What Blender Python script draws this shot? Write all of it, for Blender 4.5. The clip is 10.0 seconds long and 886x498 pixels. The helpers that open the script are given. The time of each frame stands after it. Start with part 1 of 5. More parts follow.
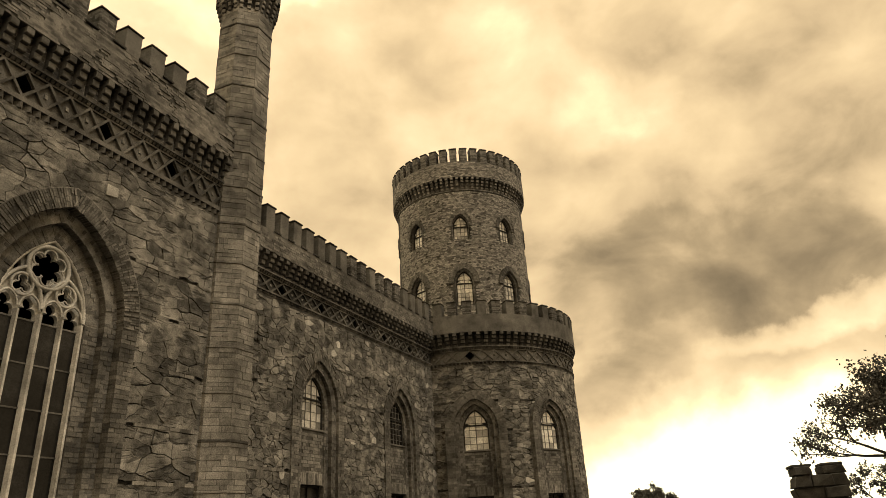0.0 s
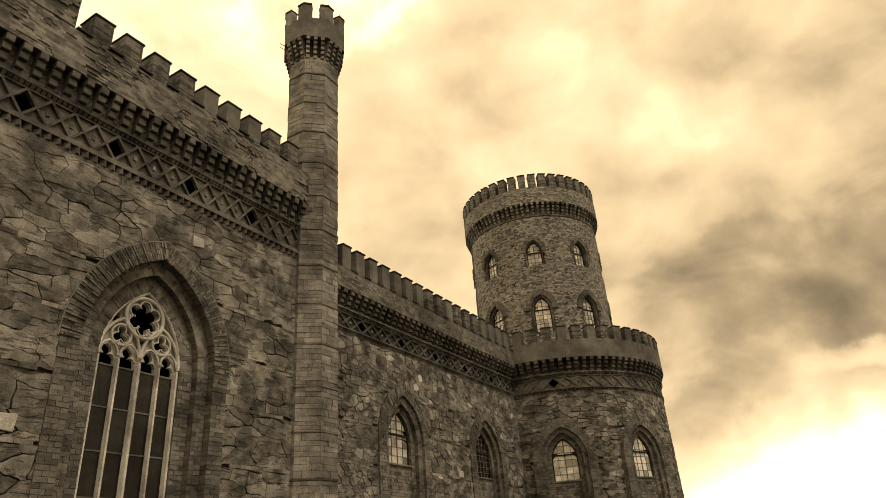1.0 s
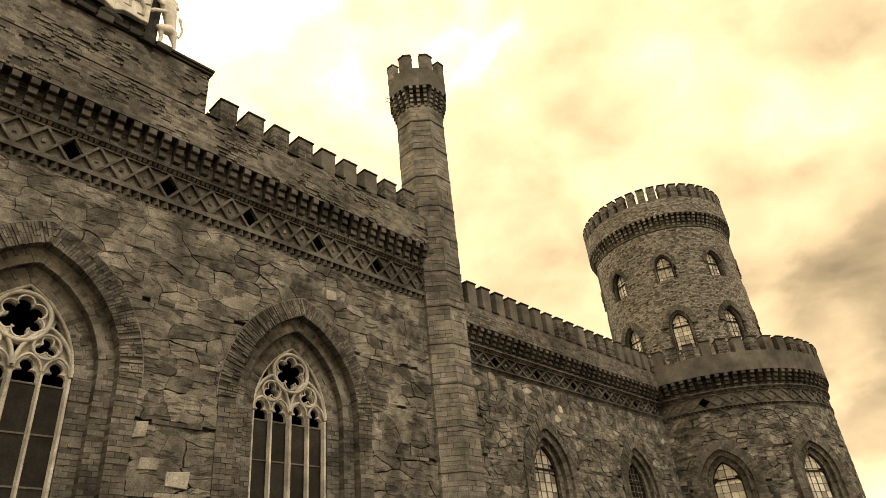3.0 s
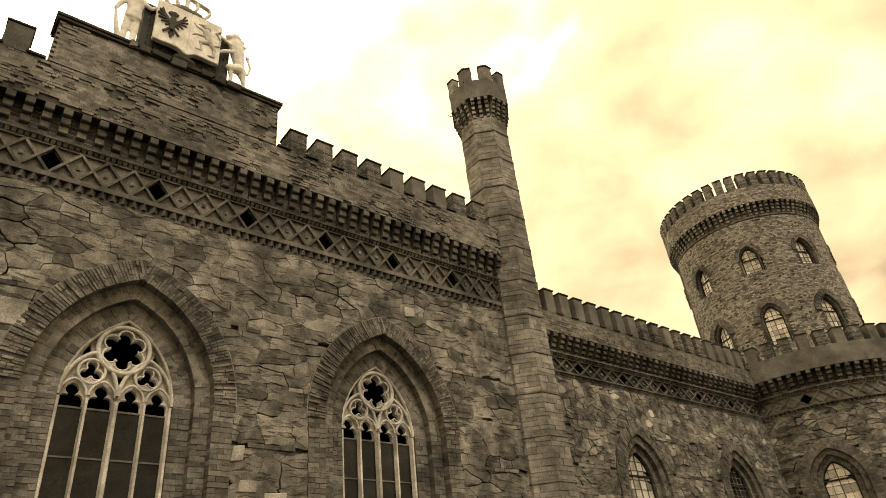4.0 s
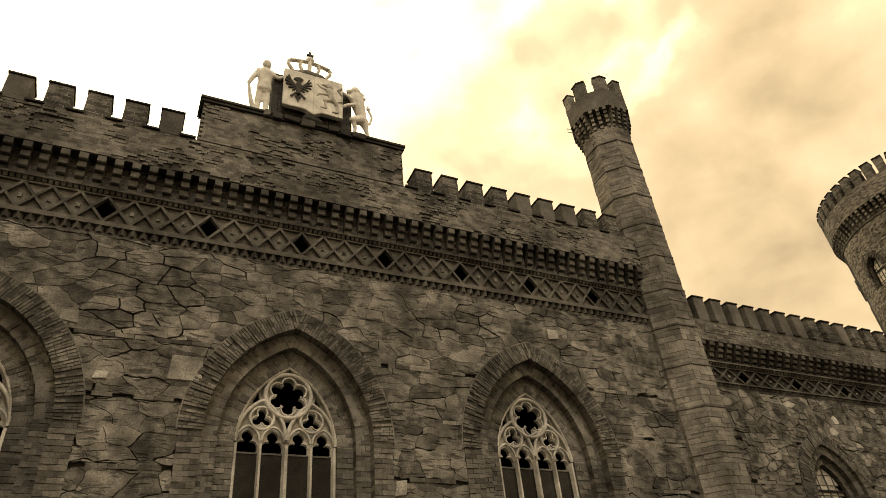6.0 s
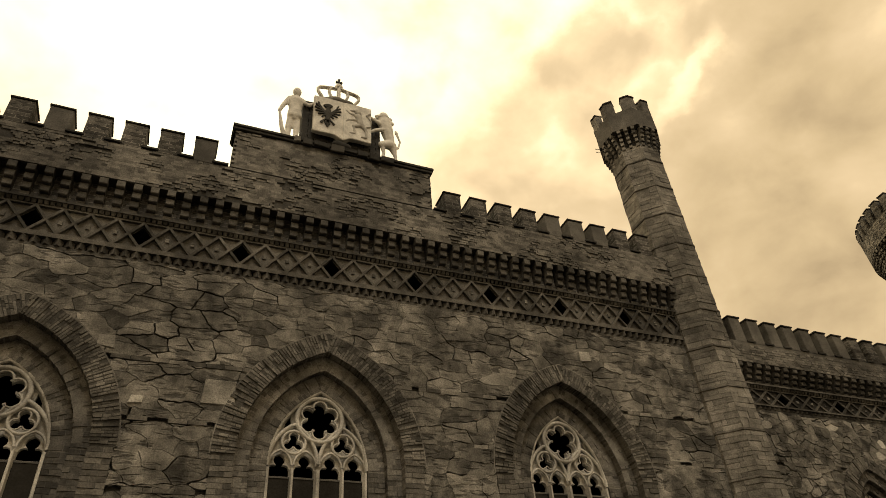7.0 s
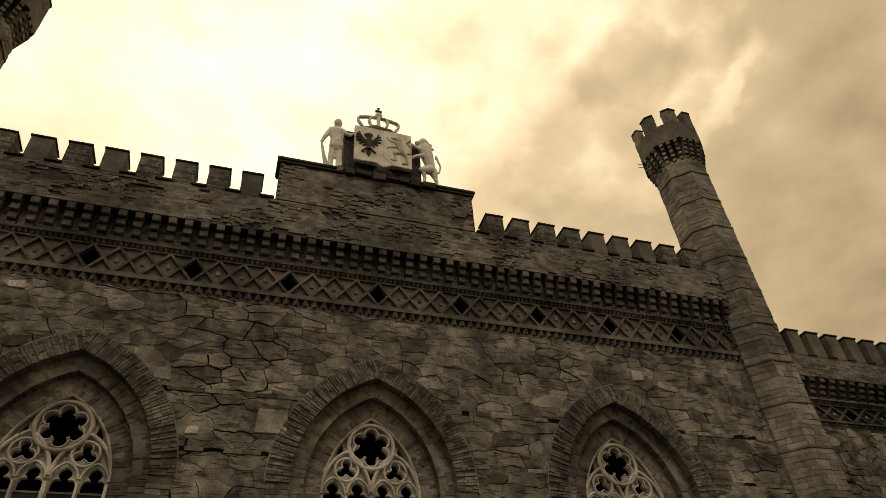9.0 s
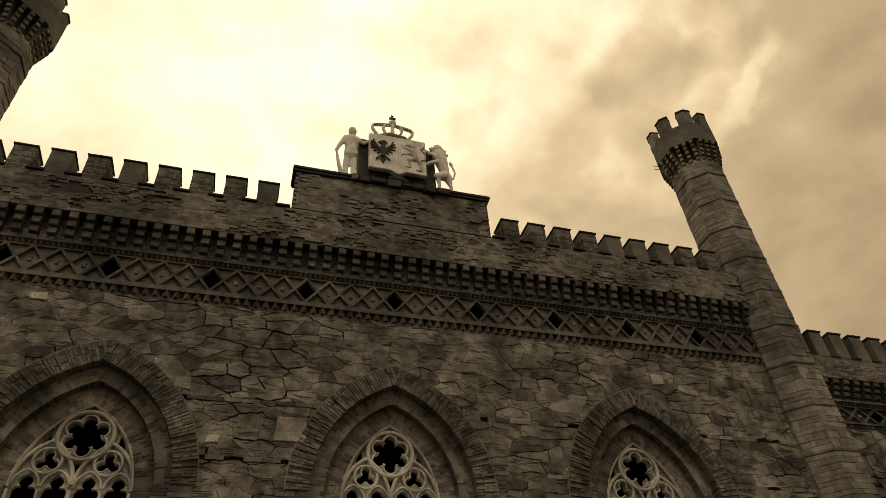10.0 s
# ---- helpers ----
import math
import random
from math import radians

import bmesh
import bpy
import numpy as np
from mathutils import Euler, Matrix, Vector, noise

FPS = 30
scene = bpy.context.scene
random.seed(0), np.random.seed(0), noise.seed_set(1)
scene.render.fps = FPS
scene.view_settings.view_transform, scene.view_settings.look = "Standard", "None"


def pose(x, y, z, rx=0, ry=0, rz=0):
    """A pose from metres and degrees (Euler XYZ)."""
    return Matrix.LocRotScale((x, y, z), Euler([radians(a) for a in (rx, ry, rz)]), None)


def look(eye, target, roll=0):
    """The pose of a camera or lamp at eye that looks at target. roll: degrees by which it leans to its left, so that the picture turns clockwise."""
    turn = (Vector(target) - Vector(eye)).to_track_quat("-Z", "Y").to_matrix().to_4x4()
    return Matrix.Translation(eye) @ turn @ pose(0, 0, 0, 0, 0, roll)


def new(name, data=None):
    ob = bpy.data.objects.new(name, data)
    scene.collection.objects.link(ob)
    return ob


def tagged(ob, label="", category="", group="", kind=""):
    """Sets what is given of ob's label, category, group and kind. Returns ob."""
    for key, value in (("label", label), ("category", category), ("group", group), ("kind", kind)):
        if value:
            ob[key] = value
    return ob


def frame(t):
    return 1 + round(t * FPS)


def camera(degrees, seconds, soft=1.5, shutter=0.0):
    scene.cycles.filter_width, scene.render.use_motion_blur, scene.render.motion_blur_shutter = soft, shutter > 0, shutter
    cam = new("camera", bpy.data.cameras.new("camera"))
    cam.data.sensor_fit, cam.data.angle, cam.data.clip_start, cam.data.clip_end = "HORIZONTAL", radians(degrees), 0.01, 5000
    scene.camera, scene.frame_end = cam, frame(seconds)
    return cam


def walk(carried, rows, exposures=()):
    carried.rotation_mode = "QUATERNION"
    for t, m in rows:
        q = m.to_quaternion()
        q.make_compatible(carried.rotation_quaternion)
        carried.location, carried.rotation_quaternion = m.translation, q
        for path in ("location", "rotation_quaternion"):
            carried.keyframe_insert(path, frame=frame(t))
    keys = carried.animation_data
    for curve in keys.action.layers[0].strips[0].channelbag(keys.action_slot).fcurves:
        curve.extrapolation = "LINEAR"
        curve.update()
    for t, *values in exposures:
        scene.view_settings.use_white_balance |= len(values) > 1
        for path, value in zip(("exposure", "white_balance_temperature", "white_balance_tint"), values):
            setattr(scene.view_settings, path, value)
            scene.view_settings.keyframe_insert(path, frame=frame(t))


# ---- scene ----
cam = camera(67.45, 10.0, soft=0.65)
EYE = (-8.117, -9.047, 1.6)
ROWS = [
    (0.0, 113.320, 3.192, -65.557),
    (0.5, 114.666, 3.543, -61.968),
    (1.0, 116.357, 4.037, -58.140),
    (1.5, 117.491, 4.264, -55.462),
    (2.0, 118.221, 4.335, -52.596),
    (2.5, 119.322, 4.767, -49.229),
    (4.0, 121.945, 5.672, -37.904),
    (4.5, 123.021, 5.577, -34.040),
    (5.0, 123.884, 5.069, -30.808),
    (5.5, 124.484, 5.267, -27.211),
    (6.0, 125.425, 5.002, -24.478),
    (7.5, 128.348, 3.864, -21.132),
    (8.0, 128.914, 3.820, -19.746),
    (8.5, 129.481, 3.421, -18.303),
    (9.0, 129.828, 3.475, -17.616),
    (9.5, 130.286, 3.512, -16.588),
    (10.0, 130.438, 3.309, -15.973),
]
walk(cam, [(t, pose(*EYE, rx, ry, rz)) for t, rx, ry, rz in ROWS],
     [(0.0, -0.3), (1.5, -0.1), (2.7, 0.1), (4.5, 0.2), (5.2, 0.05), (6.0, -0.3), (7.5, -0.80), (8.5, -0.98), (10.0, -1.16)])

# ---- world and sun: a bright, broken overcast in warm tones ----
world = bpy.data.worlds.new("sky")
scene.world = world
world.use_nodes = True


def sky_nodes():
    nt = world.node_tree
    N, L = nt.nodes, nt.links
    N.clear()
    out, bg = N.new("ShaderNodeOutputWorld"), N.new("ShaderNodeBackground")
    L.new(bg.outputs[0], out.inputs[0])
    sky = N.new("ShaderNodeTexSky")
    sky.sky_type, sky.sun_disc = "NISHITA", False
    sky.sun_elevation, sky.sun_rotation = radians(57), radians(190)
    tc = N.new("ShaderNodeTexCoord")

    def math_node(op, a, b):
        m = N.new("ShaderNodeMath")
        m.operation = op
        for s, v in zip(m.inputs, (a, b)):
            if isinstance(v, (int, float)):
                s.default_value = v
            else:
                L.new(v, s)
        return m.outputs[0]

    def cloud(scale, detail, seed, stretch=1.45, distort=0.25):
        mp = N.new("ShaderNodeMapping")
        mp.inputs["Scale"].default_value = (scale, scale, scale * stretch)
        mp.inputs["Location"].default_value = (seed, seed * 0.7, seed * 1.3)
        L.new(tc.outputs["Generated"], mp.inputs[0])
        nz = N.new("ShaderNodeTexNoise")
        nz.inputs["Scale"].default_value, nz.inputs["Detail"].default_value = 1.0, detail
        nz.inputs["Roughness"].default_value, nz.inputs["Distortion"].default_value = 0.5, distort
        L.new(mp.outputs[0], nz.inputs["Vector"])
        return nz.outputs["Fac"]

    stir = N.new("ShaderNodeTexNoise")
    stir.inputs["Scale"].default_value, stir.inputs["Detail"].default_value, stir.inputs["Roughness"].default_value = 5.0, 7, 0.55
    L.new(tc.outputs["Generated"], stir.inputs["Vector"])
    centred, shifted = N.new("ShaderNodeVectorMath"), N.new("ShaderNodeVectorMath")
    centred.operation, shifted.operation = "SUBTRACT", "MULTIPLY_ADD"
    centred.inputs[1].default_value = (0.5, 0.5, 0.5)
    shifted.inputs[1].default_value = (0.26, 0.26, 0.17)
    L.new(stir.outputs["Color"], centred.inputs[0])
    L.new(centred.outputs[0], shifted.inputs[0])
    L.new(tc.outputs["Generated"], shifted.inputs[2])
    ragged = shifted.outputs[0]

    def lobe(az, el, wide, high, tilt):
        """A soft oval of cloud or clear sky about a direction, ragged at its edge."""
        a, e, t = radians(az), radians(el), radians(tilt)
        right = Vector((math.cos(a), -math.sin(a), 0))
        up = Vector((-math.sin(a) * math.sin(e), -math.cos(a) * math.sin(e), math.cos(e)))
        total = None
        for way, size in ((right * math.cos(t) + up * math.sin(t), wide), (up * math.cos(t) - right * math.sin(t), high)):
            dot = N.new("ShaderNodeVectorMath")
            dot.operation = "DOT_PRODUCT"
            dot.inputs[1].default_value = way / math.sin(radians(size))
            L.new(ragged, dot.inputs[0])
            q = math_node("MULTIPLY", dot.outputs["Value"], dot.outputs["Value"])
            total = q if total is None else math_node("ADD", total, q)
        mr = N.new("ShaderNodeMapRange")
        mr.interpolation_type = "SMOOTHSTEP"
        mr.inputs["From Min"].default_value, mr.inputs["From Max"].default_value = 1.0, 0.05
        L.new(total, mr.inputs["Value"])
        return mr.outputs[0]

    v = math_node("MULTIPLY_ADD", cloud(2.5, 8, 3.1), 0.9)
    v.node.inputs[2].default_value = -0.16
    w = math_node("MULTIPLY", cloud(7.5, 9, 8.4), 0.85)
    v = math_node("ADD", v, w)
    for az, el, wide, high, tilt, amount in SKY_LOBES:
        v = math_node("ADD", v, math_node("MULTIPLY", lobe(az, el, wide, high, tilt), amount))
    ramp = N.new("ShaderNodeValToRGB")
    r = ramp.color_ramp
    for i, (p, c) in enumerate(SKY_RAMP):
        el = r.elements[i] if i < 2 else r.elements.new(p)
        el.position, el.color = p, (*c, 1)
    L.new(math_node("MULTIPLY", v, 1 / 1.7), ramp.inputs[0])
    # the thin blue of the open sky is veiled almost wholly by cloud
    mixn = N.new("ShaderNodeMix")
    mixn.data_type = "RGBA"
    mixn.inputs["Factor"].default_value = 0.97
    scale = N.new("ShaderNodeVectorMath")
    scale.operation = "SCALE"
    scale.inputs["Scale"].default_value = 0.1
    L.new(sky.outputs[0], scale.inputs[0])
    L.new(scale.outputs[0], mixn.inputs[6])
    L.new(ramp.outputs[0], mixn.inputs[7])
    L.new(mixn.outputs[2], bg.inputs[0])
    bg.inputs[1].default_value = 1.0


# azimuth (from +y towards +x), height, half width, half height, tilt, amount
SKY_LOBES = [
    (-30, 55, 62, 60, 0, 0.62),
    (20, 58, 34, 26, 0, 0.26),
    (56, 43, 24, 18, 0, 0.12),
    (90, 36, 26, 12, 0, 0.05),
    (89, 18, 20, 6, 0, -0.25),
    (101, 22, 15, 7, 0, -0.10),
    (76, 24, 9, 4, -20, -0.10),
    (104, 33, 14, 8, 10, -0.12),
    (86, 32, 7, 3, 15, 0.12),
    (97, 13, 10, 1.8, 4, 0.28),
    (81, 11, 9, 2.4, 14, -0.18),
    (92, 2, 23, 9.5, 0, 0.60),
    (101, 16, 13, 4, 0, -0.10),
    (58, 31, 13, 6, 0, -0.14),
    (46, 51, 6, 4, 25, -0.22),
    (57, 51, 6, 3, 0, -0.16),
    (64, 40, 9, 6, -20, -0.14),
    (55, 46, 9, 1.8, 40, 0.16),
    (25, 52, 4, 3, 20, -0.14),
]
SKY_RAMP = [(p / 1.7, c) for p, c in (
    (0.15, (0.28, 0.205, 0.11)),
    (0.92, (1.46, 1.09, 0.62)),
    (0.30, (0.42, 0.305, 0.165)),
    (0.44, (0.64, 0.465, 0.25)),
    (0.58, (0.97, 0.705, 0.385)),
    (0.74, (1.22, 0.90, 0.49)),
    (1.10, (1.92, 1.44, 0.82)),
    (1.36, (2.6, 2.2, 1.42)),
    (1.70, (3.2, 3.0, 2.1)),
)]
sky_nodes()
sun_data = bpy.data.lights.new("sun", "SUN")
sun_data.energy, sun_data.angle, sun_data.color = 1.75, radians(25), (1.0, 0.92, 0.76)
sun = new("sun", sun_data)
sun.matrix_world = look((-6, -35, 60), (0, 0, 5))


# ---- materials ----
def greyer(c, k=0.3):
    """A weathered grey-brown out of a browner tone."""
    g = 0.3 * c[0] + 0.6 * c[1] + 0.1 * c[2]
    return tuple(g + (q - g) * k for q in c)


def material(name, c1, c2, rough=0.9, bump=0.35, grain=45.0, stain=0.9, brick=False, mortar=(0.2, 0.16, 0.1), rand=0.5, metal=0.0, stain_amount=0.55, spec=0.3, bed=False, speckle=0.45, blotch=2.0):
    """Weathered matter: broad stains, a middle mottling and fine grain; pieces differ from one another."""
    m = bpy.data.materials.new(name)
    m.use_nodes = True
    c1, c2, mortar = greyer(c1), greyer(c2), greyer(mortar)
    nt = m.node_tree
    N, L = nt.nodes, nt.links
    b = N["Principled BSDF"]
    b.inputs["Roughness"].default_value, b.inputs["Metallic"].default_value = rough, metal
    b.inputs["Specular IOR Level"].default_value = spec
    geo, info = N.new("ShaderNodeNewGeometry"), N.new("ShaderNodeObjectInfo")

    def noise_at(scale, detail, rough_n=0.6):
        n = N.new("ShaderNodeTexNoise")
        n.inputs["Scale"].default_value, n.inputs["Detail"].default_value, n.inputs["Roughness"].default_value = scale, detail, rough_n
        L.new(geo.outputs["Position"], n.inputs["Vector"])
        return n.outputs["Fac"]

    def mathn(op, a, c=None, d=None):
        q = N.new("ShaderNodeMath")
        q.operation = op
        for s, v in zip(q.inputs, (a, c, d)):
            if v is None:
                continue
            if isinstance(v, (int, float)):
                s.default_value = v
            else:
                L.new(v, s)
        return q.outputs[0]

    def mix(fac, a, c, mode="MIX"):
        q = N.new("ShaderNodeMix")
        q.data_type, q.blend_type = "RGBA", mode
        for s, v in ((q.inputs["Factor"], fac), (q.inputs[6], a), (q.inputs[7], c)):
            if isinstance(v, (int, float)):
                s.default_value = v
            elif isinstance(v, tuple):
                s.default_value = (*v, 1)
            else:
                L.new(v, s)
        return q.outputs[2]

    mid, fine, broad = noise_at(4.5, 6), noise_at(grain, 4, 0.7), noise_at(stain, 5)
    rnd = mathn("FRACT", mathn("ADD", info.outputs["Random"], geo.outputs["Random Per Island"]))
    fac = mathn("ADD", mathn("MULTIPLY", rnd, rand), mathn("MULTIPLY_ADD", mid, blotch, 0.25 - blotch * 0.5 - rand * 0.25))
    fac_c = N.new("ShaderNodeClamp")
    L.new(fac, fac_c.inputs[0])
    col = mix(fac_c.outputs[0], c1, c2)
    height = mathn("ADD", mathn("MULTIPLY", fine, 0.5), mathn("MULTIPLY", mid, 0.8))
    if brick:
        uv, bt = N.new("ShaderNodeUVMap"), N.new("ShaderNodeTexBrick")
        uv.uv_map = "uv"
        jit = N.new("ShaderNodeVectorMath")
        jit.operation = "MULTIPLY_ADD"
        nzc = N.new("ShaderNodeTexNoise")
        nzc.inputs["Scale"].default_value = 9.0
        L.new(geo.outputs["Position"], nzc.inputs["Vector"])
        L.new(nzc.outputs["Color"], jit.inputs[0])
        jit.inputs[1].default_value = (0.02, 0.02, 0)
        L.new(uv.outputs[0], jit.inputs[2])
        L.new(jit.outputs[0], bt.inputs["Vector"])
        bt.inputs["Scale"].default_value = 1.0
        bt.inputs["Brick Width"].default_value, bt.inputs["Row Height"].default_value = 0.25, 0.075
        bt.inputs["Mortar Size"].default_value, bt.inputs["Mortar Smooth"].default_value = 0.007, 0.4
        bt.inputs["Color1"].default_value, bt.inputs["Color2"].default_value = (0.45, 0.45, 0.45, 1), (1.5, 1.5, 1.5, 1)
        bt.inputs["Mortar"].default_value = (1, 1, 1, 1)
        col = mix(0.9, col, bt.outputs["Color"], "MULTIPLY")
        gone = mathn("MULTIPLY", bt.outputs["Fac"], mathn("GREATER_THAN", mid, 0.47))
        col = mix(mathn("MULTIPLY", gone, 0.8), col, mortar)
        col = mix(mathn("MULTIPLY", mathn("SUBTRACT", bt.outputs["Fac"], gone), 0.75), col, tuple(q * 0.35 for q in c1))
        height = mathn("SUBTRACT", height, mathn("MULTIPLY", bt.outputs["Fac"], 1.2))
    if bed:
        # bedding seams: long flat streaks, dark and rough
        mp = N.new("ShaderNodeMapping")
        mp.inputs["Scale"].default_value = (3.4, 3.4, 11.0)
        L.new(geo.outputs["Position"], mp.inputs[0])
        sn = N.new("ShaderNodeTexNoise")
        sn.inputs["Scale"].default_value, sn.inputs["Detail"].default_value, sn.inputs["Distortion"].default_value = 1.0, 8, 0.9
        L.new(mp.outputs[0], sn.inputs["Vector"])
        seam = N.new("ShaderNodeMapRange")
        seam.inputs["From Min"].default_value, seam.inputs["From Max"].default_value = 0.34, 0.47
        seam.inputs["To Min"].default_value, seam.inputs["To Max"].default_value = 0.7, 0.0
        L.new(sn.outputs["Fac"], seam.inputs["Value"])
        col = mix(seam.outputs[0], col, tuple(q * 0.3 for q in c1))
        height = mathn("SUBTRACT", height, seam.outputs[0])
    dark = N.new("ShaderNodeMapRange")
    dark.inputs["From Min"].default_value, dark.inputs["From Max"].default_value = 0.38, 0.62
    dark.inputs["To Min"].default_value, dark.inputs["To Max"].default_value = 1.0 - stain_amount, 1.1
    L.new(broad, dark.inputs["Value"])
    speck = N.new("ShaderNodeMapRange")
    speck.inputs["From Min"].default_value, speck.inputs["From Max"].default_value = 0.3, 0.7
    speck.inputs["To Min"].default_value, speck.inputs["To Max"].default_value = 1 - speckle, 1 + speckle
    L.new(fine, speck.inputs["Value"])
    shade = N.new("ShaderNodeVectorMath")
    shade.operation = "SCALE"
    L.new(col, shade.inputs[0])
    L.new(mathn("MULTIPLY", dark.outputs[0], speck.outputs[0]), shade.inputs["Scale"])
    L.new(shade.outputs[0], b.inputs["Base Color"])
    bp = N.new("ShaderNodeBump")
    bp.inputs["Strength"].default_value, bp.inputs["Distance"].default_value = bump, 0.02
    L.new(height, bp.inputs["Height"])
    L.new(bp.outputs[0], b.inputs["Normal"])
    return m


STONE = material("rubble_stone", (0.088, 0.074, 0.048), (0.42, 0.352, 0.232), rand=0.58, blotch=1.8, bump=1.0, stain=1.6, stain_amount=0.6, bed=True)
STONE_PALE = material("pale_stone", (0.34, 0.29, 0.195), (0.6, 0.52, 0.37), rand=0.6)
JOINT = material("weathered_joint_mortar", (0.06, 0.05, 0.033), (0.15, 0.124, 0.083), rand=0.0, bump=0.5)
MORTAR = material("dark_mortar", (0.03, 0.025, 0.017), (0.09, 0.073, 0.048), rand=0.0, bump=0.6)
BRICK = material("old_brick", (0.075, 0.062, 0.041), (0.29, 0.24, 0.158), rand=1.1, bump=0.5)
CORBEL = material("corbel_brick", (0.05, 0.042, 0.028), (0.2, 0.166, 0.11), rand=0.6, bump=0.5)
ARCHBRICK = material("arch_brick", (0.075, 0.062, 0.042), (0.29, 0.24, 0.158), rand=0.65, bump=0.6, blotch=1.5)
HOODBRICK = material("hood_brick", (0.07, 0.058, 0.039), (0.29, 0.242, 0.16), rand=0.6, bump=0.8)
FACING = material("facing_brick", (0.075, 0.062, 0.042), (0.35, 0.29, 0.193), rand=0.55, bump=0.6, blotch=1.4)
TOWERBRICK = material("tower_facing_brick", (0.085, 0.07, 0.047), (0.40, 0.333, 0.22), rand=1.0, bump=0.8, stain_amount=0.15, blotch=0.35)
LIME = material("pale_lime_mortar", (0.16, 0.134, 0.09), (0.44, 0.37, 0.25), rand=0.0, bump=0.4)
BRICKWALL = material("brick_wall", (0.085, 0.07, 0.046), (0.22, 0.18, 0.12), brick=True, rand=0.2, mortar=(0.36, 0.3, 0.2), bump=0.8)
TOWERWALL = material("tower_brick_wall", (0.09, 0.075, 0.05), (0.25, 0.207, 0.137), brick=True, rand=0.2, stain_amount=0.15, stain=0.6, mortar=(0.3, 0.25, 0.165), bump=1.0)
RENDERED = material("cement_render", (0.13, 0.108, 0.073), (0.21, 0.175, 0.117), rand=0.35, bump=0.2)
ASHLAR = material("turret_masonry", (0.15, 0.125, 0.084), (0.42, 0.352, 0.238), rand=0.5, bump=0.9, blotch=1.6)
TRACERY = material("sandstone_tracery", (0.46, 0.4, 0.285), (0.8, 0.71, 0.53), rand=0.2, bump=0.2, stain=2.0, stain_amount=0.4, speckle=0.3)
CREST = material("painted_crest_stone", (0.72, 0.64, 0.48), (0.92, 0.85, 0.66), rand=0.1, bump=0.2, stain=3.5, stain_amount=0.25, speckle=0.18)
# same stone as the shield, darkened to paint in the relief's edge shadows
RELIEF = material("relief_stone_shade_tone", (0.44, 0.38, 0.27), (0.72, 0.64, 0.47), rand=0.1, bump=0.15, stain=2.5, stain_amount=0.3, speckle=0.2)
CREST_DARK = material("dark_grey_crest_paint", (0.05, 0.042, 0.028), (0.1, 0.085, 0.055), rand=0.2, bump=0.1)
COPING = material("dark_coping", (0.03, 0.026, 0.018), (0.075, 0.062, 0.042), rand=0.3)
IRON = material("dark_iron", (0.02, 0.017, 0.012), (0.05, 0.04, 0.03), rough=0.6, rand=0.1, metal=0.4)
LEAD = material("lead_bar", (0.12, 0.1, 0.07), (0.22, 0.185, 0.125), rough=0.6, rand=0.1)
# rooms and hollows: the gloom inside is painted in as near-black colour
DARKROOM = material("interior_shade_tone", (0.04, 0.034, 0.024), (0.07, 0.06, 0.04), rand=0.1)
# small panes: the sky's patchy reflection is put into the base colour
PANE = material("pane_sky_reflection_tone", (0.36, 0.305, 0.2), (0.88, 0.77, 0.52), rough=0.3, rand=1.6, bump=0.05, stain_amount=0.2, spec=0.5)
PANE_DIM = material("pane_dim_sky_reflection_tone", (0.16, 0.136, 0.09), (0.55, 0.475, 0.32), rough=0.25, rand=1.6, bump=0.05, stain_amount=0.2, spec=0.5)
GLASS = material("dusty_dark_glass", (0.012, 0.011, 0.009), (0.036, 0.032, 0.027), rough=0.14, rand=0.6, bump=0.02, spec=0.15)
ROOF = material("roof_felt", (0.03, 0.026, 0.02), (0.06, 0.05, 0.035), rand=0.1)
# unseen ground, darkened so that little light bounces up under the corbels
EARTH = material("low_bounce_ground", (0.04, 0.033, 0.022), (0.09, 0.075, 0.05), rand=0.0, grain=30.0)
BARK = material("bark", (0.02, 0.017, 0.012), (0.06, 0.048, 0.032), rand=0.1)
LEAF = material("leaf", (0.045, 0.039, 0.022), (0.14, 0.12, 0.07), rand=1.2, bump=0.05)


